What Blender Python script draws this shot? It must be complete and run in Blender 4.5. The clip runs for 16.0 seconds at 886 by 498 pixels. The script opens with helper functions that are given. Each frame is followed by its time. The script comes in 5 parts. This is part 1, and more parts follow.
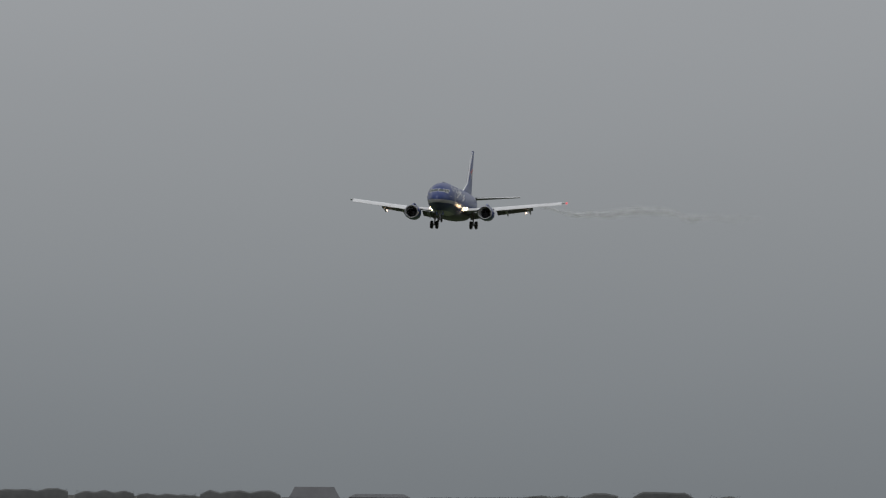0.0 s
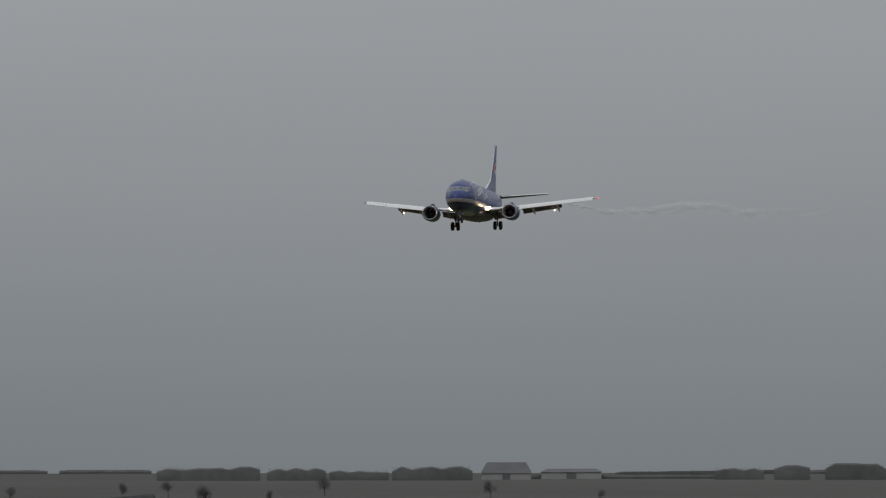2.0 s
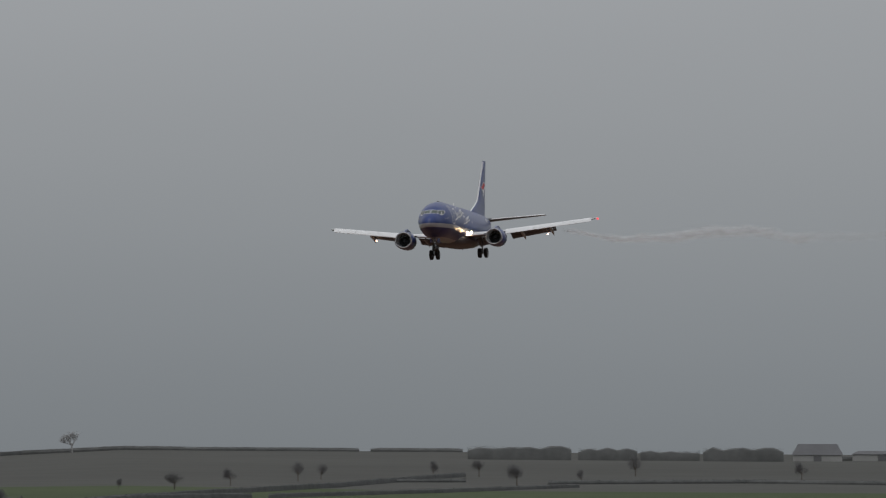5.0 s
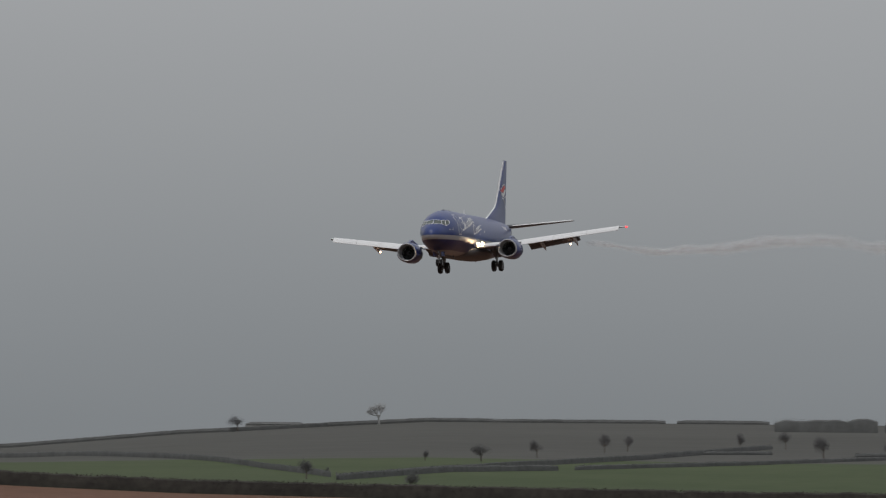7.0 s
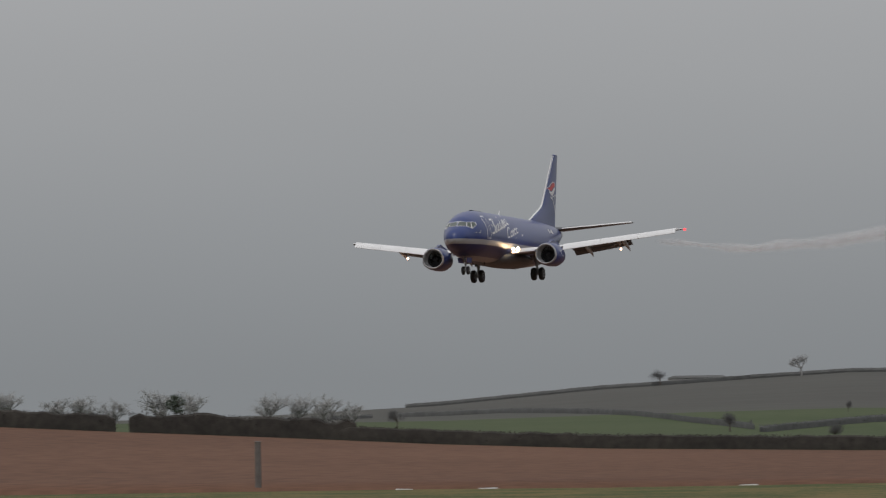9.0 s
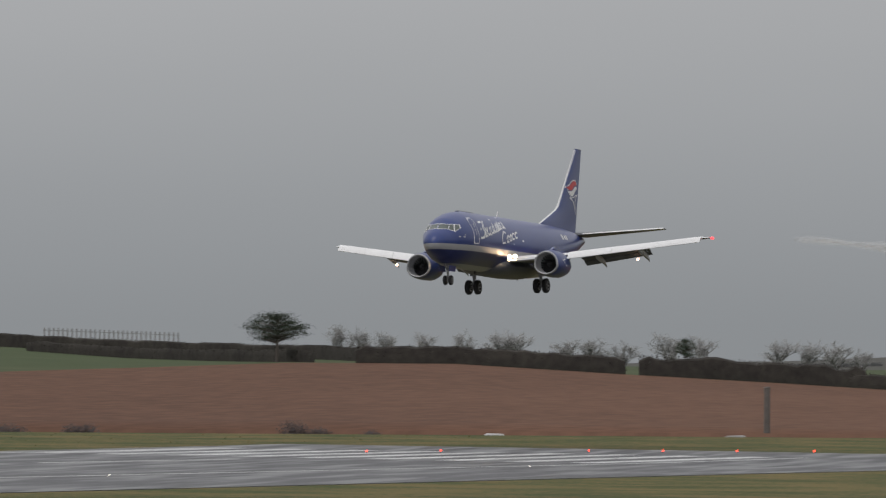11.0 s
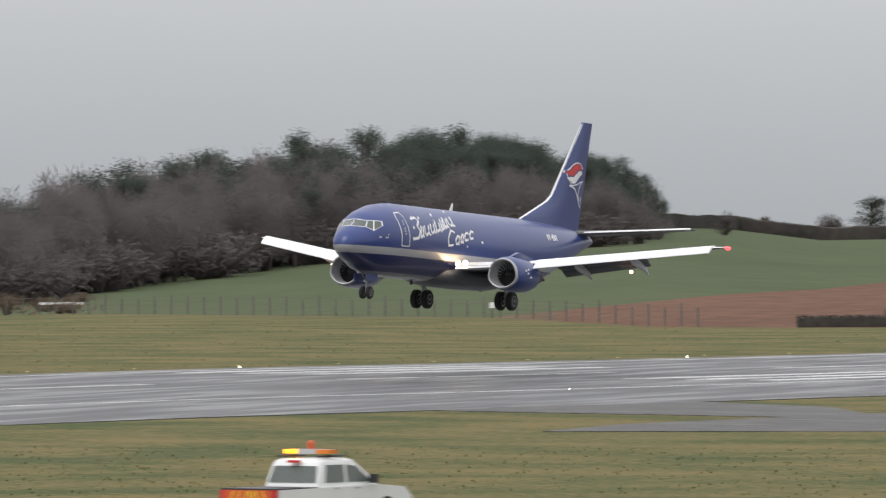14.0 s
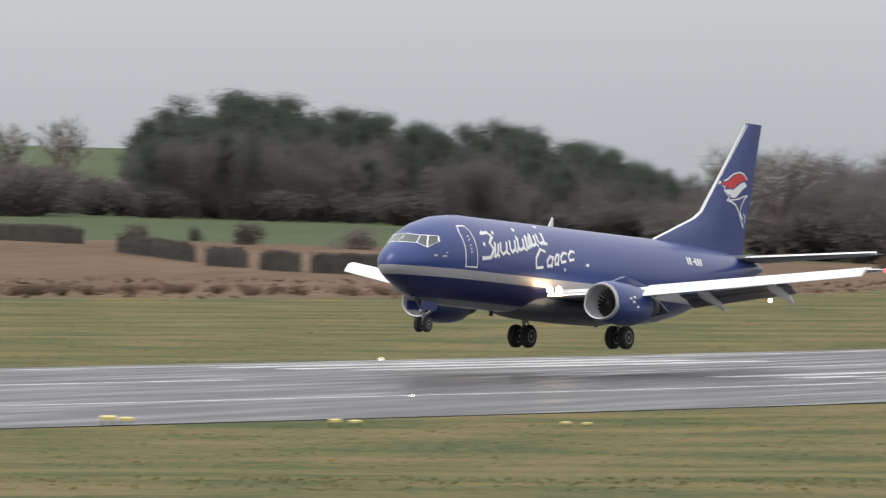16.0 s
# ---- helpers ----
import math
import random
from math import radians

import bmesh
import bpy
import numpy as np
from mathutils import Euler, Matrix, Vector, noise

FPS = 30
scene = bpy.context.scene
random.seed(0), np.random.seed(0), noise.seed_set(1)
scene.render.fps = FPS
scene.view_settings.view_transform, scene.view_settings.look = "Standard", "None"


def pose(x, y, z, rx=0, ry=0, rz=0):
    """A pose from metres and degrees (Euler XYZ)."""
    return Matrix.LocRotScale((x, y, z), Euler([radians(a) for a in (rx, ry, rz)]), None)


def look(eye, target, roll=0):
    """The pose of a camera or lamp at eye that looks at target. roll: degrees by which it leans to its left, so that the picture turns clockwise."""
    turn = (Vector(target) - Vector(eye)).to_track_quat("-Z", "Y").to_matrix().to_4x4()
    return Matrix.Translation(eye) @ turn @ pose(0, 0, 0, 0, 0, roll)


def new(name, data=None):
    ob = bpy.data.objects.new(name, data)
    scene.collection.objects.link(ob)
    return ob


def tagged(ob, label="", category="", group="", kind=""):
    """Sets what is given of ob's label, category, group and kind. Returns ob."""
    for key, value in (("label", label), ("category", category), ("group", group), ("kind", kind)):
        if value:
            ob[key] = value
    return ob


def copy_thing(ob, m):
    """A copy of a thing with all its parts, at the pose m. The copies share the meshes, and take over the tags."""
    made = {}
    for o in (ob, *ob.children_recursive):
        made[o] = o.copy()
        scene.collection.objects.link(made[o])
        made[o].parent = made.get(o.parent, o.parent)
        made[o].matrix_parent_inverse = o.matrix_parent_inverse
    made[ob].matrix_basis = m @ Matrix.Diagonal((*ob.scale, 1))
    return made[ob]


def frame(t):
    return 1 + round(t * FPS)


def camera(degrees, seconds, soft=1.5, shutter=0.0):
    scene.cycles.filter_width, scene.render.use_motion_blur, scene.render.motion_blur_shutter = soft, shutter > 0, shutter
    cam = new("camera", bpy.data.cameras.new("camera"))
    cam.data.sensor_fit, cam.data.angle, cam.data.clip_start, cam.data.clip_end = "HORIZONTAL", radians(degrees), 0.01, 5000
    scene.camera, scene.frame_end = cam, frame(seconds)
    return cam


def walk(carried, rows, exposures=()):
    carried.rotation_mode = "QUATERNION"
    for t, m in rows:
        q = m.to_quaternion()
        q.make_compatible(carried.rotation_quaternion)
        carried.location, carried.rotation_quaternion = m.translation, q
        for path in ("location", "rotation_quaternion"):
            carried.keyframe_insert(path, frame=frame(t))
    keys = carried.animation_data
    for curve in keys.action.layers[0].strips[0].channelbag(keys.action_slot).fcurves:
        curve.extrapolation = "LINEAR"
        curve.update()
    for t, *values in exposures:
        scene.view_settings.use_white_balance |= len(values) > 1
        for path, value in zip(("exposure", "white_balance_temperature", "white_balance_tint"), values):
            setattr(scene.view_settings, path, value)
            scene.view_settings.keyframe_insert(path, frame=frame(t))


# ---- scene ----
DEGREES = 5.3808
EYE = (0.0, 0.0, 8.75)
# seconds, turn to the left, tilt up and lean in degrees
CAM_ROWS = [
    (0, -0.006, 1.507, 0.4), (0.5, 0.215, 1.454, 0.06), (1, 0.512, 1.438, -0.16), (1.5, 0.829, 1.397, -0.3),
    (2, 1.143, 1.354, -0.29), (2.5, 1.455, 1.33, -0.28), (3, 1.701, 1.314, -0.16), (3.5, 1.901, 1.316, -0.08),
    (4, 2.279, 1.299, -0.12), (4.5, 2.659, 1.268, -0.01), (7, 4.909, 1.054, 0.35), (7.5, 5.446, 0.977, 0),
    (8, 6.117, 0.812, 0.12), (8.2, 6.345, 0.831, -0.69), (10.3, 9.429, 0.574, 0.56), (10.5, 9.74, 0.54, 0.64),
    (11, 10.575, 0.457, 0.41), (11.5, 11.208, 0.31, 0.24), (12, 12.136, 0.294, -0.04), (12.5, 12.978, 0.188, -0.1),
    (13, 14.04, 0.12, -0.01), (13.5, 15.894, -0.102, -0.17), (14, 17.297, -0.176, -0.37),
    (14.5, 18.478, -0.165, 0.02), (15, 19.907, -0.175, 0.26), (15.5, 22.596, -0.278, 0.79),
    (16, 25.217, -0.424, 0.1),
]
# seconds, nose foot x, y, wheel height, heading, nose-up, bank
PLANE_ROWS = [
    (0, -0.9, 1226.78, 44.69, -98.5, 2.11, -0.89), (0.5, -5.82, 1202.68, 43.12, -98.4, 2.16, -0.3),
    (1, -10.88, 1178.59, 41.62, -98.31, 2.18, -0.12), (1.5, -16.04, 1154.51, 40.17, -98.24, 2.19, 0.14),
    (2, -21.13, 1130.45, 38.73, -98.22, 2.2, 0.58), (2.5, -26.35, 1106.41, 37.28, -98.23, 2.21, 1.12),
    (3, -31.89, 1082.37, 35.6, -98.21, 2.27, 2.04), (3.5, -37.25, 1058.18, 34.2, -98.22, 2.26, 2.5),
    (4, -42.66, 1033.75, 32.78, -98.25, 2.24, 2.67), (4.5, -48.24, 1009.05, 31.32, -98.29, 2.19, 2.46),
    (7, -76.37, 874.63, 23.36, -98.77, 1.36, 2.44), (7.5, -82.02, 847.34, 21.78, -98.79, 1.38, 2.48),
    (8, -87.8, 820.01, 20.25, -98.74, 1.41, 2.39), (8.2, -90.06, 809.09, 19.67, -98.74, 1.43, 2.14),
    (10.3, -115.18, 693.89, 13.59, -99.67, 2.47, 1), (10.5, -117.53, 682.95, 13.05, -99.66, 2.42, 1.14),
    (11, -123.43, 655.6, 11.62, -99.65, 2.28, 1.5), (11.5, -129.3, 628.19, 10.24, -99.6, 2.16, 1.08),
    (12, -135.24, 600.62, 8.91, -99.42, 2.13, 0.78), (12.5, -141.09, 572.9, 7.69, -99.16, 2.21, 0.1),
    (13, -147.02, 544.96, 6.5, -98.83, 2.4, -0), (13.5, -152.85, 516.89, 5.41, -98.55, 2.7, -0.9),
    (14, -158.48, 488.75, 4.6, -98.29, 3.09, -1.4), (14.5, -164.07, 460.48, 3.82, -98.03, 3.42, -1.15),
    (15, -169.63, 432.15, 3.13, -97.82, 3.64, -0.8), (15.5, -175.15, 403.82, 2.52, -97.65, 3.76, -0.08),
    (16, -180.36, 375.75, 2.14, -97.52, 3.9, -0.09),
]
cam = camera(DEGREES, 16.0, soft=1.25, shutter=0.25)


def aim(yaw, tilt, roll):
    a, b = radians(yaw), radians(tilt)
    way = Vector((-math.sin(a) * math.cos(b), math.cos(a) * math.cos(b), math.sin(b)))
    return look(EYE, Vector(EYE) + 100 * way, roll)


walk(cam, [(t, aim(y, p, r)) for t, y, p, r in CAM_ROWS],
     exposures=[(0, -0.87, 6300, 10), (4.5, -0.81, 6300, 10), (8, -0.64, 6460, 11), (10.5, -0.46, 6500, 12), (12.5, -0.16, 6500, 12), (13.5, 0.12, 6500, 12), (14.5, 0.37, 6500, 12), (15.5, 0.29, 6500, 12), (16, 0.41, 6500, 12)])

# ---- world and sun: a heavy, even overcast ----
world = bpy.data.worlds.new("overcast_sky")
scene.world = world
world.use_nodes = True
wt = world.node_tree
wt.nodes.clear()


wn = wt.nodes.new
w_out = wn("ShaderNodeOutputWorld")
w_bg = wn("ShaderNodeBackground")
w_sky = wn("ShaderNodeTexSky")
w_sky.sky_type, w_sky.sun_disc, w_sky.sun_elevation, w_sky.sun_rotation = "NISHITA", False, radians(35), radians(200)
w_sky.air_density, w_sky.dust_density = 2.0, 6.0
w_sat = wn("ShaderNodeHueSaturation")
w_sat.inputs["Saturation"].default_value = 0.15
w_sat.inputs["Value"].default_value = 0.1
w_co = wn("ShaderNodeTexCoord")
w_sep = wn("ShaderNodeSeparateXYZ")
w_ramp = wn("ShaderNodeValToRGB")
cr = w_ramp.color_ramp
cr.elements[0].position, cr.elements[0].color = 0.0, (0.10, 0.10, 0.095, 1)
cr.elements[1].position, cr.elements[1].color = 1.0, (1.25, 1.27, 1.3, 1)
for pos, c in ((0.499, (0.36, 0.385, 0.40)), (0.506, (0.42, 0.445, 0.46)), (0.515, (0.53, 0.55, 0.56)), (0.527, (0.64, 0.655, 0.665)), (0.65, (0.86, 0.87, 0.88))):
    e = cr.elements.new(pos)
    e.color = (*c, 1)
w_map = wn("ShaderNodeMath")
w_map.operation = "MULTIPLY_ADD"
w_map.inputs[1].default_value = 0.5
w_map.inputs[2].default_value = 0.5
w_noise = wn("ShaderNodeTexNoise")
w_noise.inputs["Scale"].default_value = 6.0
w_noise.inputs["Detail"].default_value = 3.0
w_nm = wn("ShaderNodeMapping")
w_nm.inputs["Scale"].default_value = (1, 1, 4)
w_nr = wn("ShaderNodeMapRange")
w_nr.inputs["To Min"].default_value = 0.93
w_nr.inputs["To Max"].default_value = 1.07
w_mul = wn("ShaderNodeVectorMath")
w_mul.operation = "SCALE"
w_mix = wn("ShaderNodeMix")
w_mix.data_type = "RGBA"
w_mix.inputs[0].default_value = 0.92
L = wt.links.new
L(w_co.outputs["Generated"], w_sep.inputs[0])
L(w_sep.outputs["Z"], w_map.inputs[0])
L(w_map.outputs[0], w_ramp.inputs[0])
L(w_co.outputs["Generated"], w_nm.inputs[0])
L(w_nm.outputs[0], w_noise.inputs["Vector"])
L(w_noise.outputs["Fac"], w_nr.inputs[0])
L(w_ramp.outputs[0], w_mul.inputs[0])
L(w_nr.outputs[0], w_mul.inputs["Scale"])
L(w_sky.outputs[0], w_sat.inputs["Color"])
L(w_sat.outputs[0], w_mix.inputs[6])
L(w_mul.outputs[0], w_mix.inputs[7])
L(w_mix.outputs[2], w_bg.inputs["Color"])
L(w_bg.outputs[0], w_out.inputs[0])
sun = new("sun", bpy.data.lights.new("sun", "SUN"))
sun.data.energy, sun.data.angle, sun.data.color = 0.8, radians(30), (1, 0.97, 0.92)
sun.matrix_world = look((0, 0, 100), (40, 70, 0))


# ---- materials ----
def material(name, color, rough=0.7, metal=0.0, var=0.15, scale=1.0, fine=12.0, bump=0.0, color2=None, stretch=(1, 1, 1), coat=0.0, spec=0.5, rough2=None, band=0.35, thin=0.0):
    """A surface with broad and fine variation round one colour, or between two."""
    m = bpy.data.materials.new(name)
    m.use_nodes = True
    nt = m.node_tree
    b = nt.nodes["Principled BSDF"]
    co = nt.nodes.new("ShaderNodeTexCoord")
    mp = nt.nodes.new("ShaderNodeMapping")
    mp.inputs["Scale"].default_value = stretch
    n1, n2 = nt.nodes.new("ShaderNodeTexNoise"), nt.nodes.new("ShaderNodeTexNoise")
    n1.inputs["Scale"].default_value, n2.inputs["Scale"].default_value = scale, scale * fine
    n1.inputs["Detail"].default_value = n2.inputs["Detail"].default_value = 4
    add = nt.nodes.new("ShaderNodeMath")
    add.operation = "ADD"
    half = nt.nodes.new("ShaderNodeMapRange")
    half.inputs["From Min"].default_value, half.inputs["From Max"].default_value = 1 - band, 1 + band
    mix = nt.nodes.new("ShaderNodeMix")
    mix.data_type = "RGBA"
    c2 = color2 or [min(1, c * (1 + var)) for c in color]
    c1 = color if color2 else [c * (1 - var) for c in color]
    mix.inputs[6].default_value, mix.inputs[7].default_value = (*c1, 1), (*c2, 1)
    k = nt.links.new
    k(co.outputs["Object"], mp.inputs[0])
    k(mp.outputs[0], n1.inputs["Vector"])
    k(mp.outputs[0], n2.inputs["Vector"])
    k(n1.outputs["Fac"], add.inputs[0])
    k(n2.outputs["Fac"], add.inputs[1])
    k(add.outputs[0], half.inputs[0])
    k(half.outputs[0], mix.inputs[0])
    k(mix.outputs[2], b.inputs["Base Color"])
    b.inputs["Roughness"].default_value, b.inputs["Metallic"].default_value = rough, metal
    b.inputs["Coat Weight"].default_value = coat
    b.inputs["Specular IOR Level"].default_value = spec
    if rough2 is not None:
        rr = nt.nodes.new("ShaderNodeMapRange")
        rr.inputs["From Min"].default_value, rr.inputs["From Max"].default_value = 0.38, 0.62
        rr.inputs["To Min"].default_value, rr.inputs["To Max"].default_value = rough2, rough
        k(n1.outputs["Fac"], rr.inputs[0])
        k(rr.outputs[0], b.inputs["Roughness"])
    if thin:
        tr, both = nt.nodes.new("ShaderNodeBsdfTranslucent"), nt.nodes.new("ShaderNodeMixShader")
        both.inputs[0].default_value = thin
        k(mix.outputs[2], tr.inputs["Color"])
        k(b.outputs[0], both.inputs[1])
        k(tr.outputs[0], both.inputs[2])
        k(both.outputs[0], nt.nodes["Material Output"].inputs["Surface"])
    if bump:
        bp = nt.nodes.new("ShaderNodeBump")
        bp.inputs["Strength"].default_value = bump
        k(n2.outputs["Fac"], bp.inputs["Height"])
        k(bp.outputs[0], b.inputs["Normal"])
    return m


def glow(name, color, strength):
    m = bpy.data.materials.new(name)
    m.use_nodes = True
    b = m.node_tree.nodes["Principled BSDF"]
    b.inputs["Base Color"].default_value = (*[min(1, c) for c in color], 1)
    b.inputs["Emission Color"].default_value, b.inputs["Emission Strength"].default_value = (*color, 1), strength
    return m


M = {
    "grass": material("airfield_grass", (0.055, 0.074, 0.027), 0.95, scale=0.11, fine=18, color2=(0.162, 0.127, 0.054), spec=0.1, bump=0.5, band=0.15),
    "blades": material("winter_grass_blades", (0.1, 0.122, 0.047), 0.95, scale=0.11, fine=12, color2=(0.24, 0.19, 0.088), spec=0.1, band=0.19, thin=.5),
    "plough": material("ploughed_soil", (0.098, 0.052, 0.035), 0.95, scale=0.012, fine=45, color2=(0.158, 0.085, 0.056), stretch=(1, 0.3, 1), spec=0.1, band=0.24),
    "pasture": material("green_pasture", (0.055, 0.075, 0.035), 0.95, scale=0.008, fine=22, color2=(0.082, 0.1, 0.052), spec=0.1),
    # far pasture's green is dulled to grey to stand for distance haze
    "hill": material("hazed_hill_pasture", (0.078, 0.077, 0.07), 0.95, scale=0.004, fine=15, color2=(0.102, 0.1, 0.092), spec=0.1),
    "bracken": material("bracken_rough_ground", (0.09, 0.06, 0.038), 0.95, scale=0.03, fine=14, color2=(0.17, 0.115, 0.075), stretch=(1, 0.4, 1), spec=0.1),
    "asphalt": material("wet_asphalt", (0.014, 0.015, 0.017), 0.6, scale=0.42, fine=8, color2=(0.088, 0.088, 0.093), band=0.22, stretch=(1, 0.1, 1), bump=0.02, rough2=0.3, spec=0.35),
    "apron": material("wet_concrete_taxiway", (0.026, 0.026, 0.026), 0.8, scale=0.3, fine=9, color2=(0.14, 0.135, 0.13), stretch=(0.25, 1, 1), band=0.22, rough2=0.5, spec=0.2),
    "paint": material("worn_white_marking", (0.26, 0.26, 0.26), 0.5, scale=0.25, fine=9, color2=(0.66, 0.66, 0.65), band=.25),
    "yellow_paint": material("yellow_paint", (0.7, 0.48, 0.03), 0.5, var=0.1),
    "blue": material("blue_aircraft_paint", (0.018, 0.040, 0.17), 0.33, var=0.06, scale=0.4, fine=6, coat=0.15),
    "white": material("white_aircraft_paint", (0.78, 0.78, 0.78), 0.35, var=0.05, scale=0.5),
    "grey": material("grey_aircraft_paint", (0.42, 0.43, 0.44), 0.4, var=0.1, scale=0.5),
    "under": material("dark_grey_underside", (0.11, 0.115, 0.125), 0.5, var=0.2, scale=0.5),
    "metal": material("bare_aluminium", (0.62, 0.62, 0.63), 0.32, 0.85, var=0.08, scale=0.8),
    "lip": material("dull_grey_intake_metal", (0.4, 0.4, 0.41), 0.45, 0.5, var=0.1, scale=0.8),
    "dark": material("dark_steel", (0.05, 0.05, 0.055), 0.5, 0.5, var=0.2, scale=2),
    # black that stands for the shade inside the engine's openings
    "black": material("black_cavity_shade", (0.012, 0.012, 0.014), 0.7, var=0.2),
    "tyre": material("black_rubber", (0.02, 0.02, 0.021), 0.85, var=0.2, scale=3),
    "strut": material("grey_gear_steel", (0.25, 0.25, 0.26), 0.4, 0.4, var=0.15, scale=3),
    "red": material("red_paint", (0.55, 0.03, 0.03), 0.4, var=0.08),
    # pane base raised to grey-green, painting in the sky they mirror
    "pane": material("sky_toned_glass", (0.11, 0.128, 0.12), 0.15, var=0.15, scale=1.5, spec=0.4),
    "bark": material("winter_bark", (0.10, 0.085, 0.075), 0.9, scale=0.6, fine=6, color2=(0.17, 0.15, 0.135), spec=0.1),
    "twig": material("winter_twigs", (0.105, 0.09, 0.08), 0.95, scale=0.15, fine=8, color2=(0.19, 0.165, 0.15), spec=0.1),
    "needle": material("pine_needles", (0.05, 0.066, 0.05), 0.9, scale=0.15, fine=8, color2=(0.088, 0.105, 0.078), spec=0.1),
    "hedge": material("bare_hawthorn_hedge", (0.034, 0.031, 0.029), 0.95, scale=0.12, fine=8, color2=(0.07, 0.064, 0.056), spec=0.1),
    # distance haze is put into the base colour: far hedges and twigs greyed and paled
    "hazed_hedge": material("hazed_field_hedge", (0.1, 0.102, 0.1), 0.95, scale=0.06, fine=8, color2=(0.15, 0.152, 0.149), spec=0.1),
    "hazed_twig": material("hazed_bare_twigs", (0.4, 0.395, 0.39), 0.95, scale=0.06, fine=8, color2=(0.5, 0.49, 0.485), spec=0.1, thin=.5),
    # hillside trees greyed in their colour for the same haze
    "hazed_hill_twig": material("hazed_hillside_twigs", (0.12, 0.117, 0.118), 0.95, scale=0.06, fine=8, color2=(0.17, 0.165, 0.165), spec=0.1, thin=.5),
    # woodland colours lifted and greyed to imitate haze over a kilometre
    "hazed_needle": material("hazed_pine_needles", (0.068, 0.086, 0.071), 0.9, scale=0.1, fine=8, color2=(0.1, 0.121, 0.1), thin=0.6, spec=0.1),
    "hazed_wood_twig": material("hazed_woodland_twigs", (0.158, 0.142, 0.14), 0.95, scale=0.05, fine=8, color2=(0.2, 0.18, 0.176), thin=0.65, spec=0.1),
    "brush": material("hazed_winter_scrub", (0.14, 0.125, 0.122), 0.95, scale=0.05, fine=8, color2=(0.176, 0.156, 0.151), thin=0.65, spec=0.1),
    "russet": material("dead_bramble", (0.15, 0.105, 0.08), 0.95, scale=0.05, fine=8, color2=(0.195, 0.145, 0.11), spec=0.1, thin=0.6),
    "tape": material("pale_fence_tape", (0.3, 0.3, 0.29), 0.8, var=0.35, scale=.2),
    "wood_post": material("weathered_wood", (0.13, 0.12, 0.11), 0.9, var=0.25, scale=1.5),
    "landing_glow": glow("landing_light_lens", (1.0, 0.68, 0.36), 30),
    "flap_glow": glow("flap_light_lens", (1.0, 0.6, 0.4), 7),
    "amber_glow": glow("amber_beacon_lens", (1.0, 0.33, 0.015), 2.5),
    "red_glow": glow("red_runway_light_lens", (1.0, 0.07, 0.04), 4),
    "white_glow": glow("white_runway_light_lens", (1.0, 0.93, 0.8), 4),
    "tip_glow": glow("red_wingtip_lens", (1.0, 0.06, 0.07), 2.6),
    "nav_green": material("green_wingtip_lens", (0.3, 0.45, 0.38), 0.3),
}


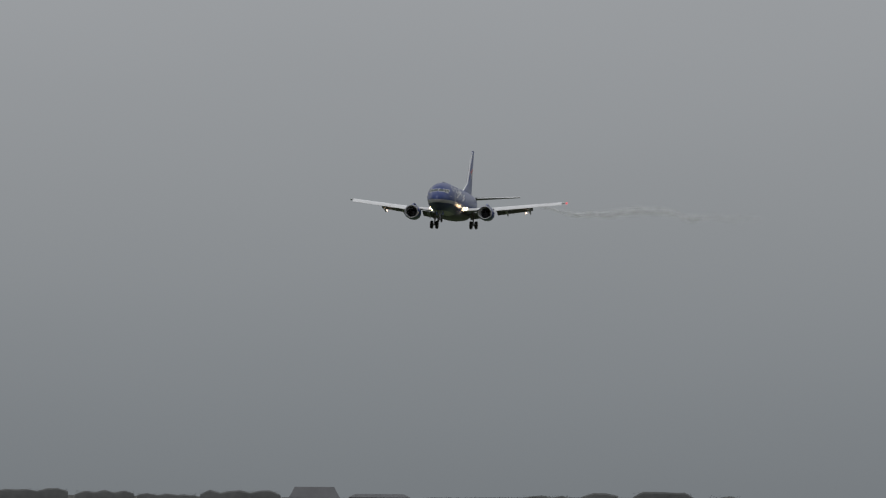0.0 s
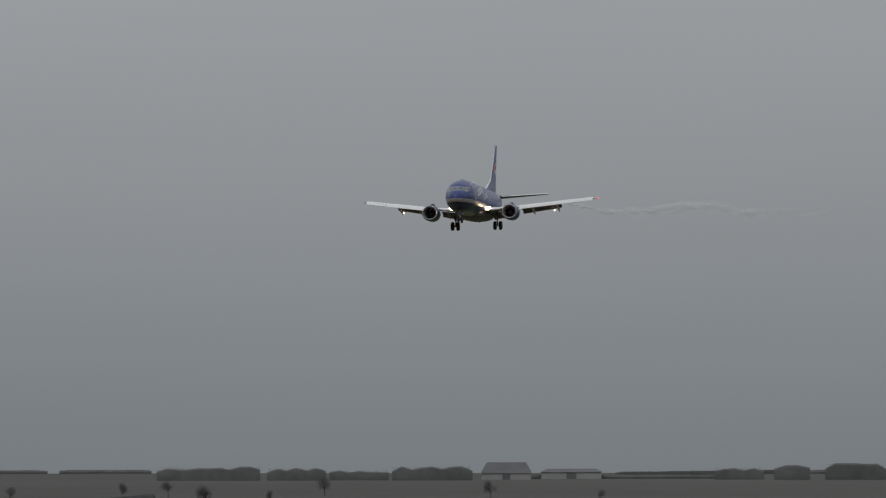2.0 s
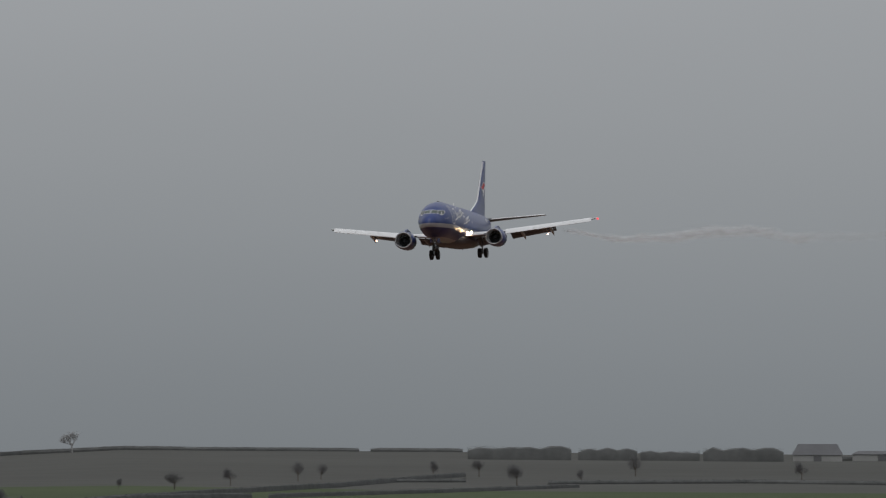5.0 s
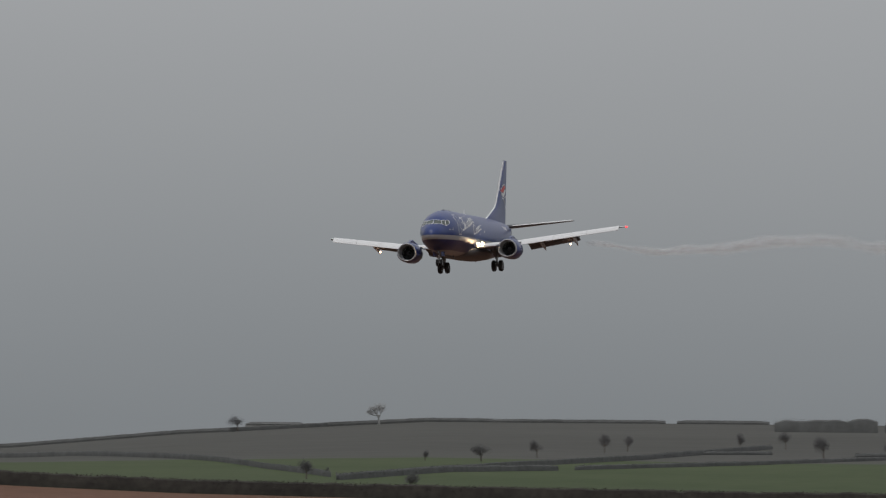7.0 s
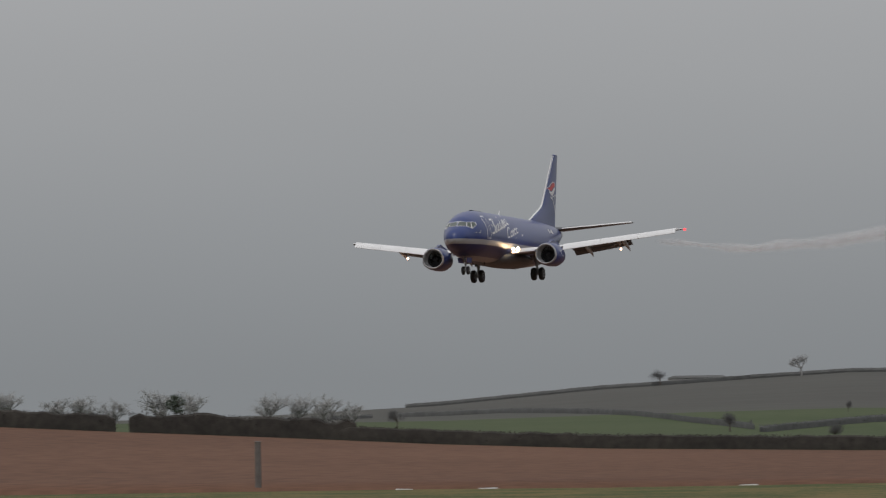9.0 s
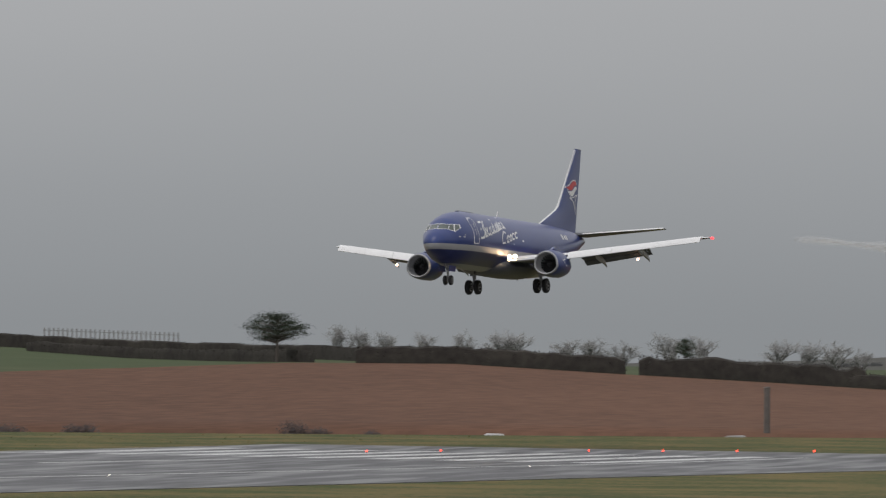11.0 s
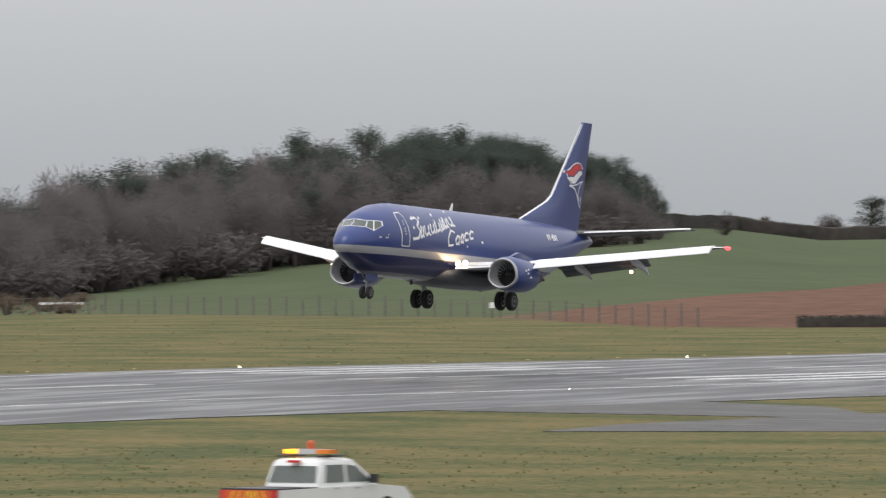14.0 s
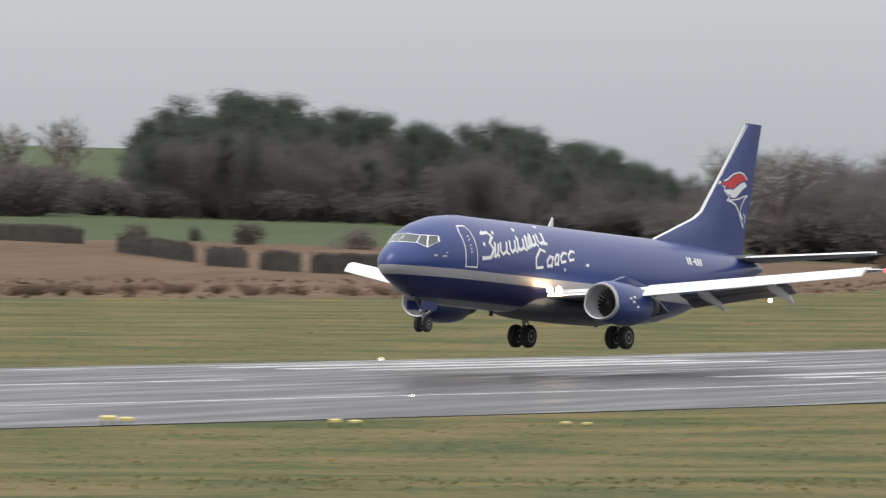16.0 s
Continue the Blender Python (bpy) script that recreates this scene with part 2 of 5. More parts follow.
# ---- mesh helpers ----
class Geo:
    """Gathers vertices and faces, then makes one mesh."""

    def __init__(self):
        self.v, self.f, self.mi, self.m = [], [], [], 0

    def face(self, *pts):
        n = len(self.v)
        self.v.extend([tuple(p) for p in pts])
        self.f.append(tuple(range(n, n + len(pts))))
        self.mi.append(self.m)

    def box(self, a, b, m=None):
        (x0, y0, z0), (x1, y1, z1) = a, b
        c = [Vector(p) for p in ((x0, y0, z0), (x1, y0, z0), (x1, y1, z0), (x0, y1, z0), (x0, y0, z1), (x1, y0, z1), (x1, y1, z1), (x0, y1, z1))]
        if m:
            c = [m @ p for p in c]
        n = len(self.v)
        self.v.extend([tuple(p) for p in c])
        for q in ((3, 2, 1, 0), (4, 5, 6, 7), (0, 1, 5, 4), (1, 2, 6, 5), (2, 3, 7, 6), (3, 0, 4, 7)):
            self.f.append(tuple(n + i for i in q))
            self.mi.append(self.m)

    def loft(self, rings, cap0=True, cap1=True, closed=True):
        """Skin between rings of equal length."""
        n, k = len(self.v), len(rings[0])
        for r in rings:
            self.v.extend([tuple(p) for p in r])
        for i in range(len(rings) - 1):
            for j in range(k if closed else k - 1):
                a, b = n + i * k + j, n + i * k + (j + 1) % k
                self.f.append((a, b, b + k, a + k))
                self.mi.append(self.m)
        if cap0:
            self.f.append(tuple(n + j for j in reversed(range(k))))
            self.mi.append(self.m)
        if cap1:
            self.f.append(tuple(n + (len(rings) - 1) * k + j for j in range(k)))
            self.mi.append(self.m)

    def tube(self, p0, p1, r0, r1=None, n=10, caps=True):
        p0, p1 = Vector(p0), Vector(p1)
        r1 = r0 if r1 is None else r1
        d = (p1 - p0).normalized()
        s = d.orthogonal().normalized()
        t = d.cross(s)
        ring = lambda p, r: [p + r * (math.cos(a) * s + math.sin(a) * t) for a in (2 * math.pi * i / n for i in range(n))]
        self.loft([ring(p0, r0), ring(p1, r1)], caps, caps)

    def turn(self, profile, p, axis="y", n=20):
        """A body of revolution round an axis through p; profile of (along, radius)."""
        rings = []
        for s, r in profile:
            ring = []
            for i in range(n):
                a = 2 * math.pi * i / n
                c, q = r * math.cos(a), r * math.sin(a)
                ring.append(Vector(p) + Vector({"x": (s, c, q), "y": (c, s, q), "z": (c, q, s)}[axis]))
            rings.append(ring)
        self.loft(rings)

    def mesh(self, name, mats, smooth=False):
        me = bpy.data.meshes.new(name)
        me.from_pydata(self.v, [], self.f)
        for m in mats if isinstance(mats, (list, tuple)) else [mats]:
            me.materials.append(m)
        if any(self.mi):
            me.polygons.foreach_set("material_index", self.mi)
        bm = bmesh.new()
        bm.from_mesh(me)
        if len(self.f) < 20000:
            bmesh.ops.recalc_face_normals(bm, faces=bm.faces)
            bm.to_mesh(me)
        bm.free()
        if smooth:
            me.polygons.foreach_set("use_smooth", [True] * len(me.polygons))
            me.set_sharp_from_angle(angle=radians(35))
        me.update()
        return me


def part(name, geo, mats, parent=None, label="", smooth=False):
    ob = new(name, geo.mesh(name, mats, smooth))
    ob.parent = parent
    if label:
        tagged(ob, label)
    return ob


def thing(name, label, category, group="", kind="", m=None):
    ob = tagged(new(name), label, category, group, kind)
    ob.empty_display_size = 0.3
    if m:
        ob.matrix_world = m
    return ob


# ---- the lie of the land: bearing to the left of north in degrees, and distance from the eye ----
BEAR = (-180, -40, -2, 3, 5, 6.5, 7.5, 8.5, 9.5, 10.5, 11.5, 12.5, 14, 15, 16, 17, 18, 19.5, 21, 23, 25, 27, 28.5, 40, 180)
UP_1150 = (-.45, -.45, -.5, -.5, -.47, -.44, -.40, -.345, -.295, -.24, -.24, -.28, -.26, -.25, -.15, -.2, -.25, -.36, -.5, -.41, -.295, -.22, -.2, -.3, -.45)
UP_1400 = (-.35, -.35, -.42, -.42, -.38, -.36, -.33, -.30, -.26, -.22, -.20, -.17, -.12, -.13, 0, -.1, -.12, -.25, -.4, -.3, -.25, -.15, -.15, -.2, -.35)
UP_2600 = (0, -.02, -.02, .0, .005, -.075, -.165, -.21, -.23, -.22, -.2, -.17, -.15, -.15, -.1, -.1, -.1, -.2, -.2, -.1, 0, .18, .22, 0, 0)
EDGE = (760, 760, 745, 745, 745, 740, 745, 745, 745, 745, 745, 745, 745, 750, 760, 840, 860, 900, 860, 720, 695, 690, 690, 700, 760)
BROWN = (1150, 1150, 1150, 1150, 1150, 1150, 1150, 1150, 1150, 1150, 1150, 1150, 1040, 930, 850, 842, 862, 902, 862, 722, 697, 692, 692, 702, 1150)


# gentle fall of the airfield across the view, as rise over distance
FALL_AT = (-20, 3, 5, 7, 9, 11, 13, 15, 17, 18.5, 20, 21.2, 22.5, 24, 26, 28, 45)
FALL = (0, -.0008, -.001, -.001, -.0008, -.00066, -.0005, -.0003, 0, .0003, .0004, .0003, -.0003, -.00035, -.0003, -.00025, 0)


def height(bear, dist):
    """Ground height, from smooth rings of land round the airfield."""
    rise = lambda row, d: EYE[2] + d * math.tan(radians(float(np.interp(bear, BEAR, row))))
    e = float(np.interp(bear, BEAR, EDGE))
    if dist <= e:
        fade = max(0.0, min(1.0, (e - 5 - dist) / 110))
        return dist * fade * float(np.interp(bear, FALL_AT, FALL)) + 1.14 * max(0.0, min(1.0, (265 - dist) / 22)) + 5.96 * max(0.0, min(1.0, (130 - dist) / 118))
    cut = max(0.0, min(1.0, (14.6 - bear) / 0.4)) * float(np.interp(dist - e, (0, 2, 12, 15), (0, 1.25, 1.25, 0)))
    ds = (e, 1150, 1400, 2600, 4800)
    zs = (0.0, rise(UP_1150, 1150), rise(UP_1400, 1400), rise(UP_2600, 2600), rise(UP_2600, 4800) - 12)
    return float(np.interp(dist, ds, zs)) - cut


def spot(bear, dist, dz=0.0):
    a = radians(bear)
    return Vector((-math.sin(a) * dist, math.cos(a) * dist, height(bear, dist) + dz))


def build_ground():
    g = Geo()
    bears = list(np.arange(-180, -6, 3.0)) + list(np.arange(-6, 34, 0.1)) + list(np.arange(34, 179, 3.0)) + [180.0]
    cols = []
    for b in bears:
        e, br = (float(np.interp(b, BEAR, row)) for row in (EDGE, BROWN))
        far = max(br + 30, 1150)
        rows = list(np.linspace(215, e, 14))[:-1]
        step = (.6, .7, .8) if br - e < 60 else (2, 12, 15)
        rows = [0.01, 12, 130] + rows + [e, e + step[0], e + step[1]] + list(np.linspace(e + step[2], br, 12))[:-1]
        rows += list(np.linspace(br, far, 8))[:-1] + list(np.linspace(far, 1750, 12))[:-1]
        rows += list(np.linspace(1750, 2600, 12)) + [3000, 3600, 4300, 4900]
        cols.append([spot(b, d) for d in rows])
    n = len(cols[0])
    for c in cols:
        g.v.extend([tuple(p) for p in c])
    for i in range(len(cols) - 1):
        b = bears[i]
        for j in range(n - 1):
            g.f.append((i * n + j, i * n + j + 1, (i + 1) * n + j + 1, (i + 1) * n + j))
            if j < 16:
                k = 0
            elif j < 30:
                k = 4 if b > 16.5 and b < 40 else 1
            elif j < 37:
                k = 4 if 21.2 < b < 40 and j < 34 else 2
            elif j < 48:
                k = 2
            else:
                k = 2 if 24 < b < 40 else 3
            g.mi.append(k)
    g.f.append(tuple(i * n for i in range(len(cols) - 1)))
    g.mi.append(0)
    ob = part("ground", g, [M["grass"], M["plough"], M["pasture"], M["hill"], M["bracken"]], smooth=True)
    return tagged(ob, "rough airfield grass, ploughed red-brown field and green pastures", "ground", kind="structure")


build_ground()

# ---- the runway, in its own frame: s along it (away from the camera), n across it ----
RUN, ACROSS = Vector((0.2233, 0.9748, 0)), Vector((-0.9748, 0.2233, 0))
RUN_TURN = Matrix.Rotation(math.atan2(-RUN.x, RUN.y), 4, "Z")


def rw(s, n, z=0.0):
    p = RUN * s + ACROSS * n
    far = math.hypot(p.x, p.y)
    near = max(0.0, min(1.0, (700 - s) / 60)) * max(0.0, min(1.0, (s + 100) / 100))
    return p + Vector((0, 0, z + near * (height(math.degrees(math.atan2(-p.x, p.y)), far) if far > 150 else 0)))


def strip(g, s0, s1, n0, n1, z, along=1, across=1):
    """A thin slab that lies on the ground beside the runway's axis, with real edges."""
    grid = [[rw(s0 + (s1 - s0) * i / along, n0 + (n1 - n0) * j / across, z) for j in range(across + 1)] for i in range(along + 1)]
    drop = Vector((0, 0, .06))
    for i in range(along):
        for j in range(across):
            g.face(grid[i][j], grid[i + 1][j], grid[i + 1][j + 1], grid[i][j + 1])
    rim = [q[0] for q in grid] + grid[-1][1:] + [q[-1] for q in grid[-2::-1]] + grid[0][-2:0:-1]
    for p, q in zip(rim, rim[1:] + rim[:1]):
        g.face(p - drop, q - drop, q, p)


def build_runway():
    g = Geo()
    strip(g, -1500, 0, 217, 287, 0.04, 10, 2)
    strip(g, 0, 632, 217, 287, 0.04, 80, 10)
    run = tagged(part("runway", g, M["asphalt"]), "wet dark grey asphalt runway with streaks of standing water", "runway", kind="structure")
    marks = [(0, 612, 238, 238.6), (0, 612, 283, 283.6)]
    for k in range(0, 11):
        marks.append((k * 50 + 40, k * 50 + 70, 262, 262.8))
    for k in range(9):
        marks.append((580, 612, 240.5 + k * 5.0, 242.6 + k * 5.0))
    for n0 in (242, 246, 250, 271, 275, 279):
        marks.append((452, 486, n0, n0 + 1.8))
        marks.append((340, 372, n0, n0 + 1.8))
    for s0, s1, n0, n1 in marks:
        g = Geo()
        strip(g, s0, s1, n0, n1, 0.055, max(4, int((s1 - s0) / 8)))
        part("marking", g, M["paint"], run, "worn white painted marking")
    g = Geo()
    line = ((372, 218), (398, 218), (390, 206), (378, 198), (393, 177), (470, 20), (425, 20), (356, 160), (345, 183), (338, 192), (352, 196), (369, 197))
    g.face(*[rw(p, q, .035) for p, q in line])
    for (p0, q0), (p1, q1) in zip(line, line[1:] + line[:1]):
        g.face(rw(p0, q0, -.02), rw(p1, q1, -.02), rw(p1, q1, .035), rw(p0, q0, .035))
    tagged(part("taxiway", g, M["apron"]), "wet pale concrete taxiway joining the runway", "taxiway", kind="structure")


build_runway()


# ---- the airliner: x forward from the nose, y to its left, z up from the wheels ----
BODY = ((.82, 2.98, 2.86, .05), (.88, 3.22, 2.72, .27), (1.0, 3.42, 2.56, .48), (1.25, 3.68, 2.4, .75), (1.61, 3.92, 2.22, .95), (2.05, 4.15, 2.04, 1.14),
        (2.45, 4.44, 1.9, 1.3), (2.86, 4.74, 1.73, 1.46), (3.6, 5.03, 1.51, 1.68), (4.6, 5.29, 1.38, 1.85), (6, 5.45, 1.33, 1.9), (21, 5.45, 1.33, 1.9),
        (23, 5.45, 1.5, 1.85), (25, 5.42, 1.95, 1.72), (27, 5.36, 2.55, 1.5), (29, 5.26, 3.2, 1.16), (31, 5.12, 3.85, .72), (32.4, 4.95, 4.25, .38), (33, 4.8, 4.45, .2))
BX = [b[0] for b in BODY]


def hull(x):
    """Top, bottom and half width of the fuselage x metres behind the nose."""
    return [float(np.interp(x, BX, [b[k] for b in BODY])) for k in (1, 2, 3)]


def skin(x, z, side=1, proud=0.0):
    """The point of the fuselage's skin at a station and a height."""
    top, low, w = hull(x)
    c, h = (top + low) / 2, (top - low) / 2
    q = max(0.0, 1 - ((z - c) / h) ** 2)
    return Vector((-x, side * (w * math.sqrt(q) + proud), z))


def brow(y, z, side=1, proud=0.0):
    """The foremost point of the nose's skin at a breadth and a height."""
    for k in range(80, 460):
        x = k * .01
        top, low, w = hull(x)
        c, h = (top + low) / 2, (top - low) / 2
        if (y / w) ** 2 + ((z - c) / h) ** 2 <= 1:
            break
    return Vector((-x + proud, side * (y + proud * .4), z + proud * .5))


def flank(u, v, side=1, proud=.015):
    """A point on the fuselage's side: station u, and v metres round the skin above the grey band."""
    top, low, w = hull(u)
    c, h = (top + low) / 2, (top - low) / 2
    phi = math.asin((3.05 - c) / h) + v / 1.93
    return Vector((-u, side * (w + proud) * math.cos(phi), c + (h + proud) * math.sin(phi)))


def livery():
    """Blue above, a grey band, navy below and a grey belly: paint by height on the hull."""
    m = material("blue_livery", (0.018, 0.040, 0.17), 0.33, var=0.05, scale=0.5, fine=5, coat=0.2)
    nt = m.node_tree
    b = nt.nodes["Principled BSDF"]
    co, sep, ramp = nt.nodes.new("ShaderNodeTexCoord"), nt.nodes.new("ShaderNodeSeparateXYZ"), nt.nodes.new("ShaderNodeValToRGB")
    mr = nt.nodes.new("ShaderNodeMapRange")
    mr.inputs["From Min"].default_value, mr.inputs["From Max"].default_value = 1.0, 5.0
    ramp.color_ramp.interpolation = "CONSTANT"
    els = ramp.color_ramp.elements
    els[0].position, els[0].color = 0.0, (0.24, 0.24, 0.25, 1)
    els[1].position, els[1].color = 0.145, (0.014, 0.020, 0.09, 1)
    for pos, c in ((0.375, (0.36, 0.36, 0.37, 1)), (0.474, (0.018, 0.040, 0.175, 1))):
        e = els.new(pos)
        e.color = c
    mix = nt.nodes.new("ShaderNodeMix")
    mix.data_type, mix.blend_type = "RGBA", "MULTIPLY"
    mix.inputs[0].default_value = 0.5
    n = nt.nodes.new("ShaderNodeTexNoise")
    n.inputs["Scale"].default_value = 1.2
    k = nt.links.new
    k(co.outputs["Object"], sep.inputs[0])
    k(sep.outputs["Z"], mr.inputs[0])
    k(mr.outputs[0], ramp.inputs[0])
    k(ramp.outputs[0], mix.inputs[6])
    k(n.outputs["Fac"], mix.inputs[7])
    k(ramp.outputs[0], b.inputs["Base Color"])
    return m


def stroke(g, pts, width, place):
    """A band of even width along points (u, v), laid on a surface by place(u, v)."""
    for (u0, v0), (u1, v1) in zip(pts, pts[1:]):
        d = Vector((u1 - u0, v1 - v0))
        ln = d.length or 1
        nx, ny = -d.y / ln * width / 2, d.x / ln * width / 2
        ex, ey = d.x / ln * width * 0.3, d.y / ln * width * 0.3
        g.face(place(u0 + nx - ex, v0 + ny - ey), place(u0 - nx - ex, v0 - ny - ey), place(u1 - nx + ex, v1 - ny + ey), place(u1 + nx + ex, v1 + ny + ey))


def aerofoil(le, chord, z, y, thick, n=9):
    """A wing section at y: its leading edge at x = -le."""
    up, low = [], []
    for i in range(n):
        t = (1 - math.cos(math.pi * i / (n - 1))) / 2
        h = 5 * thick * (0.2969 * math.sqrt(t) - 0.126 * t - 0.3516 * t ** 2 + 0.2843 * t ** 3 - 0.1015 * t ** 4)
        up.append(Vector((-le - t * chord, y, z + chord * (h + 0.02 * math.sin(math.pi * t)))))
        low.append(Vector((-le - t * chord, y, z + chord * (-h * 0.8 + 0.02 * math.sin(math.pi * t)))))
    return up + low[-2:0:-1]


WY, WLE, WCH, WZ = (0.0, 1.7, 4.9, 14.3), (10.6, 11.3, 13.1, 19.15), (8.2, 7.2, 4.5, 1.55), (2.12, 2.2, 2.52, 3.92)


def wing_at(y):
    return [float(np.interp(abs(y), WY, row)) for row in (WLE, WCH, WZ)]


# section of a slat: flat sloping face, thin lip, hollow back
SLAT = ((.75, .2), (.35, .17), (.1, .07), (-.12, -.12), (-.3, -.3), (-.34, -.36), (-.28, -.38), (-.05, -.24), (.2, -.08), (.75, .1))


def build_wing(plane, s):
    g = Geo()
    rings = []
    for y in (0.6, 1.7, 3.2, 4.9, 7.5, 10.5, 13.4, 14.1, 14.38):
        le, ch, z = wing_at(y)
        if y > 14.2:
            le, ch = le + 0.25, ch * 0.7
        rings.append(aerofoil(le + 0.12 * ch, ch * 0.66, z, s * y, 0.13 - 0.002 * y))
    g.loft(rings)
    # lower faces of each section take the dark grey, the rest white
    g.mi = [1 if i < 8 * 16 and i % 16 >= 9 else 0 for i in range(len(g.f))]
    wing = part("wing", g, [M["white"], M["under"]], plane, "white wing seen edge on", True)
    # drooped slats along the leading edge
    for y0, y1 in ((5.7, 8.4), (8.42, 11.2), (11.22, 13.95)):
        g = Geo()
        rr = []
        for y in (y0, y1):
            le, ch, z = wing_at(y)
            k = 1.1 - 0.02 * y
            rr.append([Vector((-(le + u * k), s * y, z + v * k)) for u, v in SLAT])
        g.loft(rr)
        part("slat", g, M["white"], wing, "white leading-edge slat, extended", True)
    g = Geo()
    rr = []
    for y in (1.9, 3.6):
        le, ch, z = wing_at(y)
        rr.append(aerofoil(le - 0.1, 1.0, z - 0.12, s * y, 0.28, 7))
    g.loft(rr)
    part("inboard_flap", g, M["metal"], wing, "bare metal inboard leading-edge flap", True)
    # slotted flaps, well down
    for y0, y1, drop in ((1.9, 4.3, 0.0), (5.6, 10.1, 0.0)):
        for k, (fore, dz, tilt, cw) in enumerate(((0.74, -0.10, 14, 0.15), (0.9, -0.30, 26, 0.12))):
            g = Geo()
            rr = []
            for y in (y0, y1):
                le, ch, z = wing_at(y)
                sec = aerofoil(0, ch * cw + 0.2, 0, 0, 0.16, 6)
                m = Matrix.Translation((-(le + ch * fore), s * y, z + dz * (0.6 + 0.1 * ch))) @ Matrix.Rotation(radians(-tilt), 4, "Y")
                rr.append([m @ p for p in sec])
            g.loft(rr)
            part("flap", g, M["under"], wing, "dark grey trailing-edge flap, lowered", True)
    for y in (3.3, 6.9, 9.7):
        le, ch, z = wing_at(y)
        g = Geo()
        rings = []
        for t, r, dz in ((0.0, .03, -.05), (.15, .13, -.14), (.45, .16, -.26), (.8, .11, -.5), (1.0, .03, -.78)):
            c = Vector((-(le + ch * 0.45 + t * 2.5), s * y, z - 0.12 + dz))
            rings.append([c + Vector((0, r * math.cos(a), 1.5 * r * math.sin(a))) for a in (2 * math.pi * i / 8 for i in range(8))])
        g.loft(rings)
        part("flap_track_fairing", g, M["grey"], wing, "", True)
    # tip lens and lights
    le, ch, z = wing_at(14.3)
    g = Geo()
    g.turn(((-.35, .03), (-.15, .1), (.15, .1), (.4, .02)), (-(le + 1.1), s * 14.4, z), "x", 8)
    part("wingtip_light", g, M["tip_glow"] if s > 0 else M["nav_green"], wing, "red wingtip light" if s > 0 else "green wingtip light", True)
    le, ch, z = wing_at(9.75)
    g = Geo()
    g.turn(((-.1, .03), (0, .1), (.06, .1), (.2, .03)), (-18.6, s * 9.3, 2.42), "x", 12)
    part("flap_landing_light", g, M["flap_glow"], wing, "lit landing light under the flap track", True)
    for y in (2.05, 2.4):
        g = Geo()
        le, ch, z = wing_at(y)
        g.turn(((-.08, .03), (0, .14), (.08, .14), (.16, .06)), (-(le - .16), s * y, z + 0.17), "x", 14)
        part("wing_root_light", g, M["landing_glow"], wing, "bright lit landing light in the wing root", True)
    return wing


def build_engine(plane, s):
    c = Vector((-11.1, s * 4.88, 1.86))
    n = 28

    def ring(x, r, dz=0.0, flat=0.0):
        out = []
        for i in range(n):
            a = 2 * math.pi * i / n
            y, z = .9 * r * math.cos(a), .9 * r * math.sin(a)
            if z < 0:
                z *= 1 - flat
                y *= 1 + 0.5 * flat
            out.append(c + Vector((-x, y, z + dz)))
        return out
    nac = part("nacelle", (lambda g: (g.loft([ring(.1, 1.02, flat=.1), ring(.3, 1.08, flat=.1), ring(.9, 1.13, flat=.09), ring(1.7, 1.12, flat=.06), ring(2.6, 1.02), ring(3.3, .86)], False, False), g)[1])(Geo()),
               M["blue"], plane, "blue engine nacelle with a flattened underside", True)
    g = Geo()
    g.loft([ring(.12, 1.022, flat=.1), ring(.02, .975, flat=.1), ring(-.03, .93, flat=.1), ring(.0, .87, flat=.1), ring(.1, .83, flat=.09), ring(.35, .80, flat=.04)], False, False)
    part("inlet_lip", g, M["lip"], nac, "polished grey intake lip", True)
    g = Geo()
    g.loft([ring(.34, .80, flat=.04), ring(1.0, .77)], False, True)
    part("intake_duct", g, M["grey"], nac, "", True)
    g = Geo()
    # blades are coloured black in place of the intake's shade
    for i in range(22):
        a = 2 * math.pi * i / 22
        m = Matrix.Translation(c + Vector((-.9, 0, 0))) @ Matrix.Rotation(a, 4, "X") @ Matrix.Rotation(radians(35), 4, "Z")
        g.box((-.09, -.012, .18), (.09, .012, .68), m)
    part("fan", g, M["black"], nac, "fan blades, blackened for the shade inside the intake")
    g = Geo()
    g.turn(((0, .02), (-.12, .1), (-.35, .2), (-.45, .21)), c + Vector((-.5, 0, 0)), "x", 14)
    part("spinner", g, M["dark"], nac, "", True)
    # black disc put in as the nozzle's shaded inside
    g = Geo()
    g.loft([ring(3.28, .8), ring(2.9, .8)], False, True)
    part("fan_nozzle", g, M["black"], nac)
    g = Geo()
    g.turn(((0, .55), (-.9, .52), (-1.5, .36), (-1.5, .3), (-1.9, .05)), c + Vector((-3.0, 0, 0)), "x", 18)
    part("core_exhaust", g, M["dark"], nac, "", True)
    g = Geo()
    g.loft([[c + Vector((-x, y, z)) for x, y, z in q] for q in (((.9, .05, 1.0), (.9, -.05, 1.0), (4.6, -.05, .5), (4.6, .05, .5)), ((1.9, .16, 1.28), (1.9, -.16, 1.28), (4.9, -.16, .75), (4.9, .16, .75)))])
    part("pylon", g, M["blue"], nac, "", True)
    for dz, dx in ((.25, 1.0), (.1, 1.25), (.32, 1.35), (-.1, 1.6)):
        g = Geo()
        y = s * 1.015 * math.cos(math.asin(dz / 1.02))
        g.box((-dx - .1, y - .012, dz - .05), (-dx + .1, y + .012, dz + .05), Matrix.Translation(c))
        part("placard", g, M["white"], nac, "small white placard")
    return nac


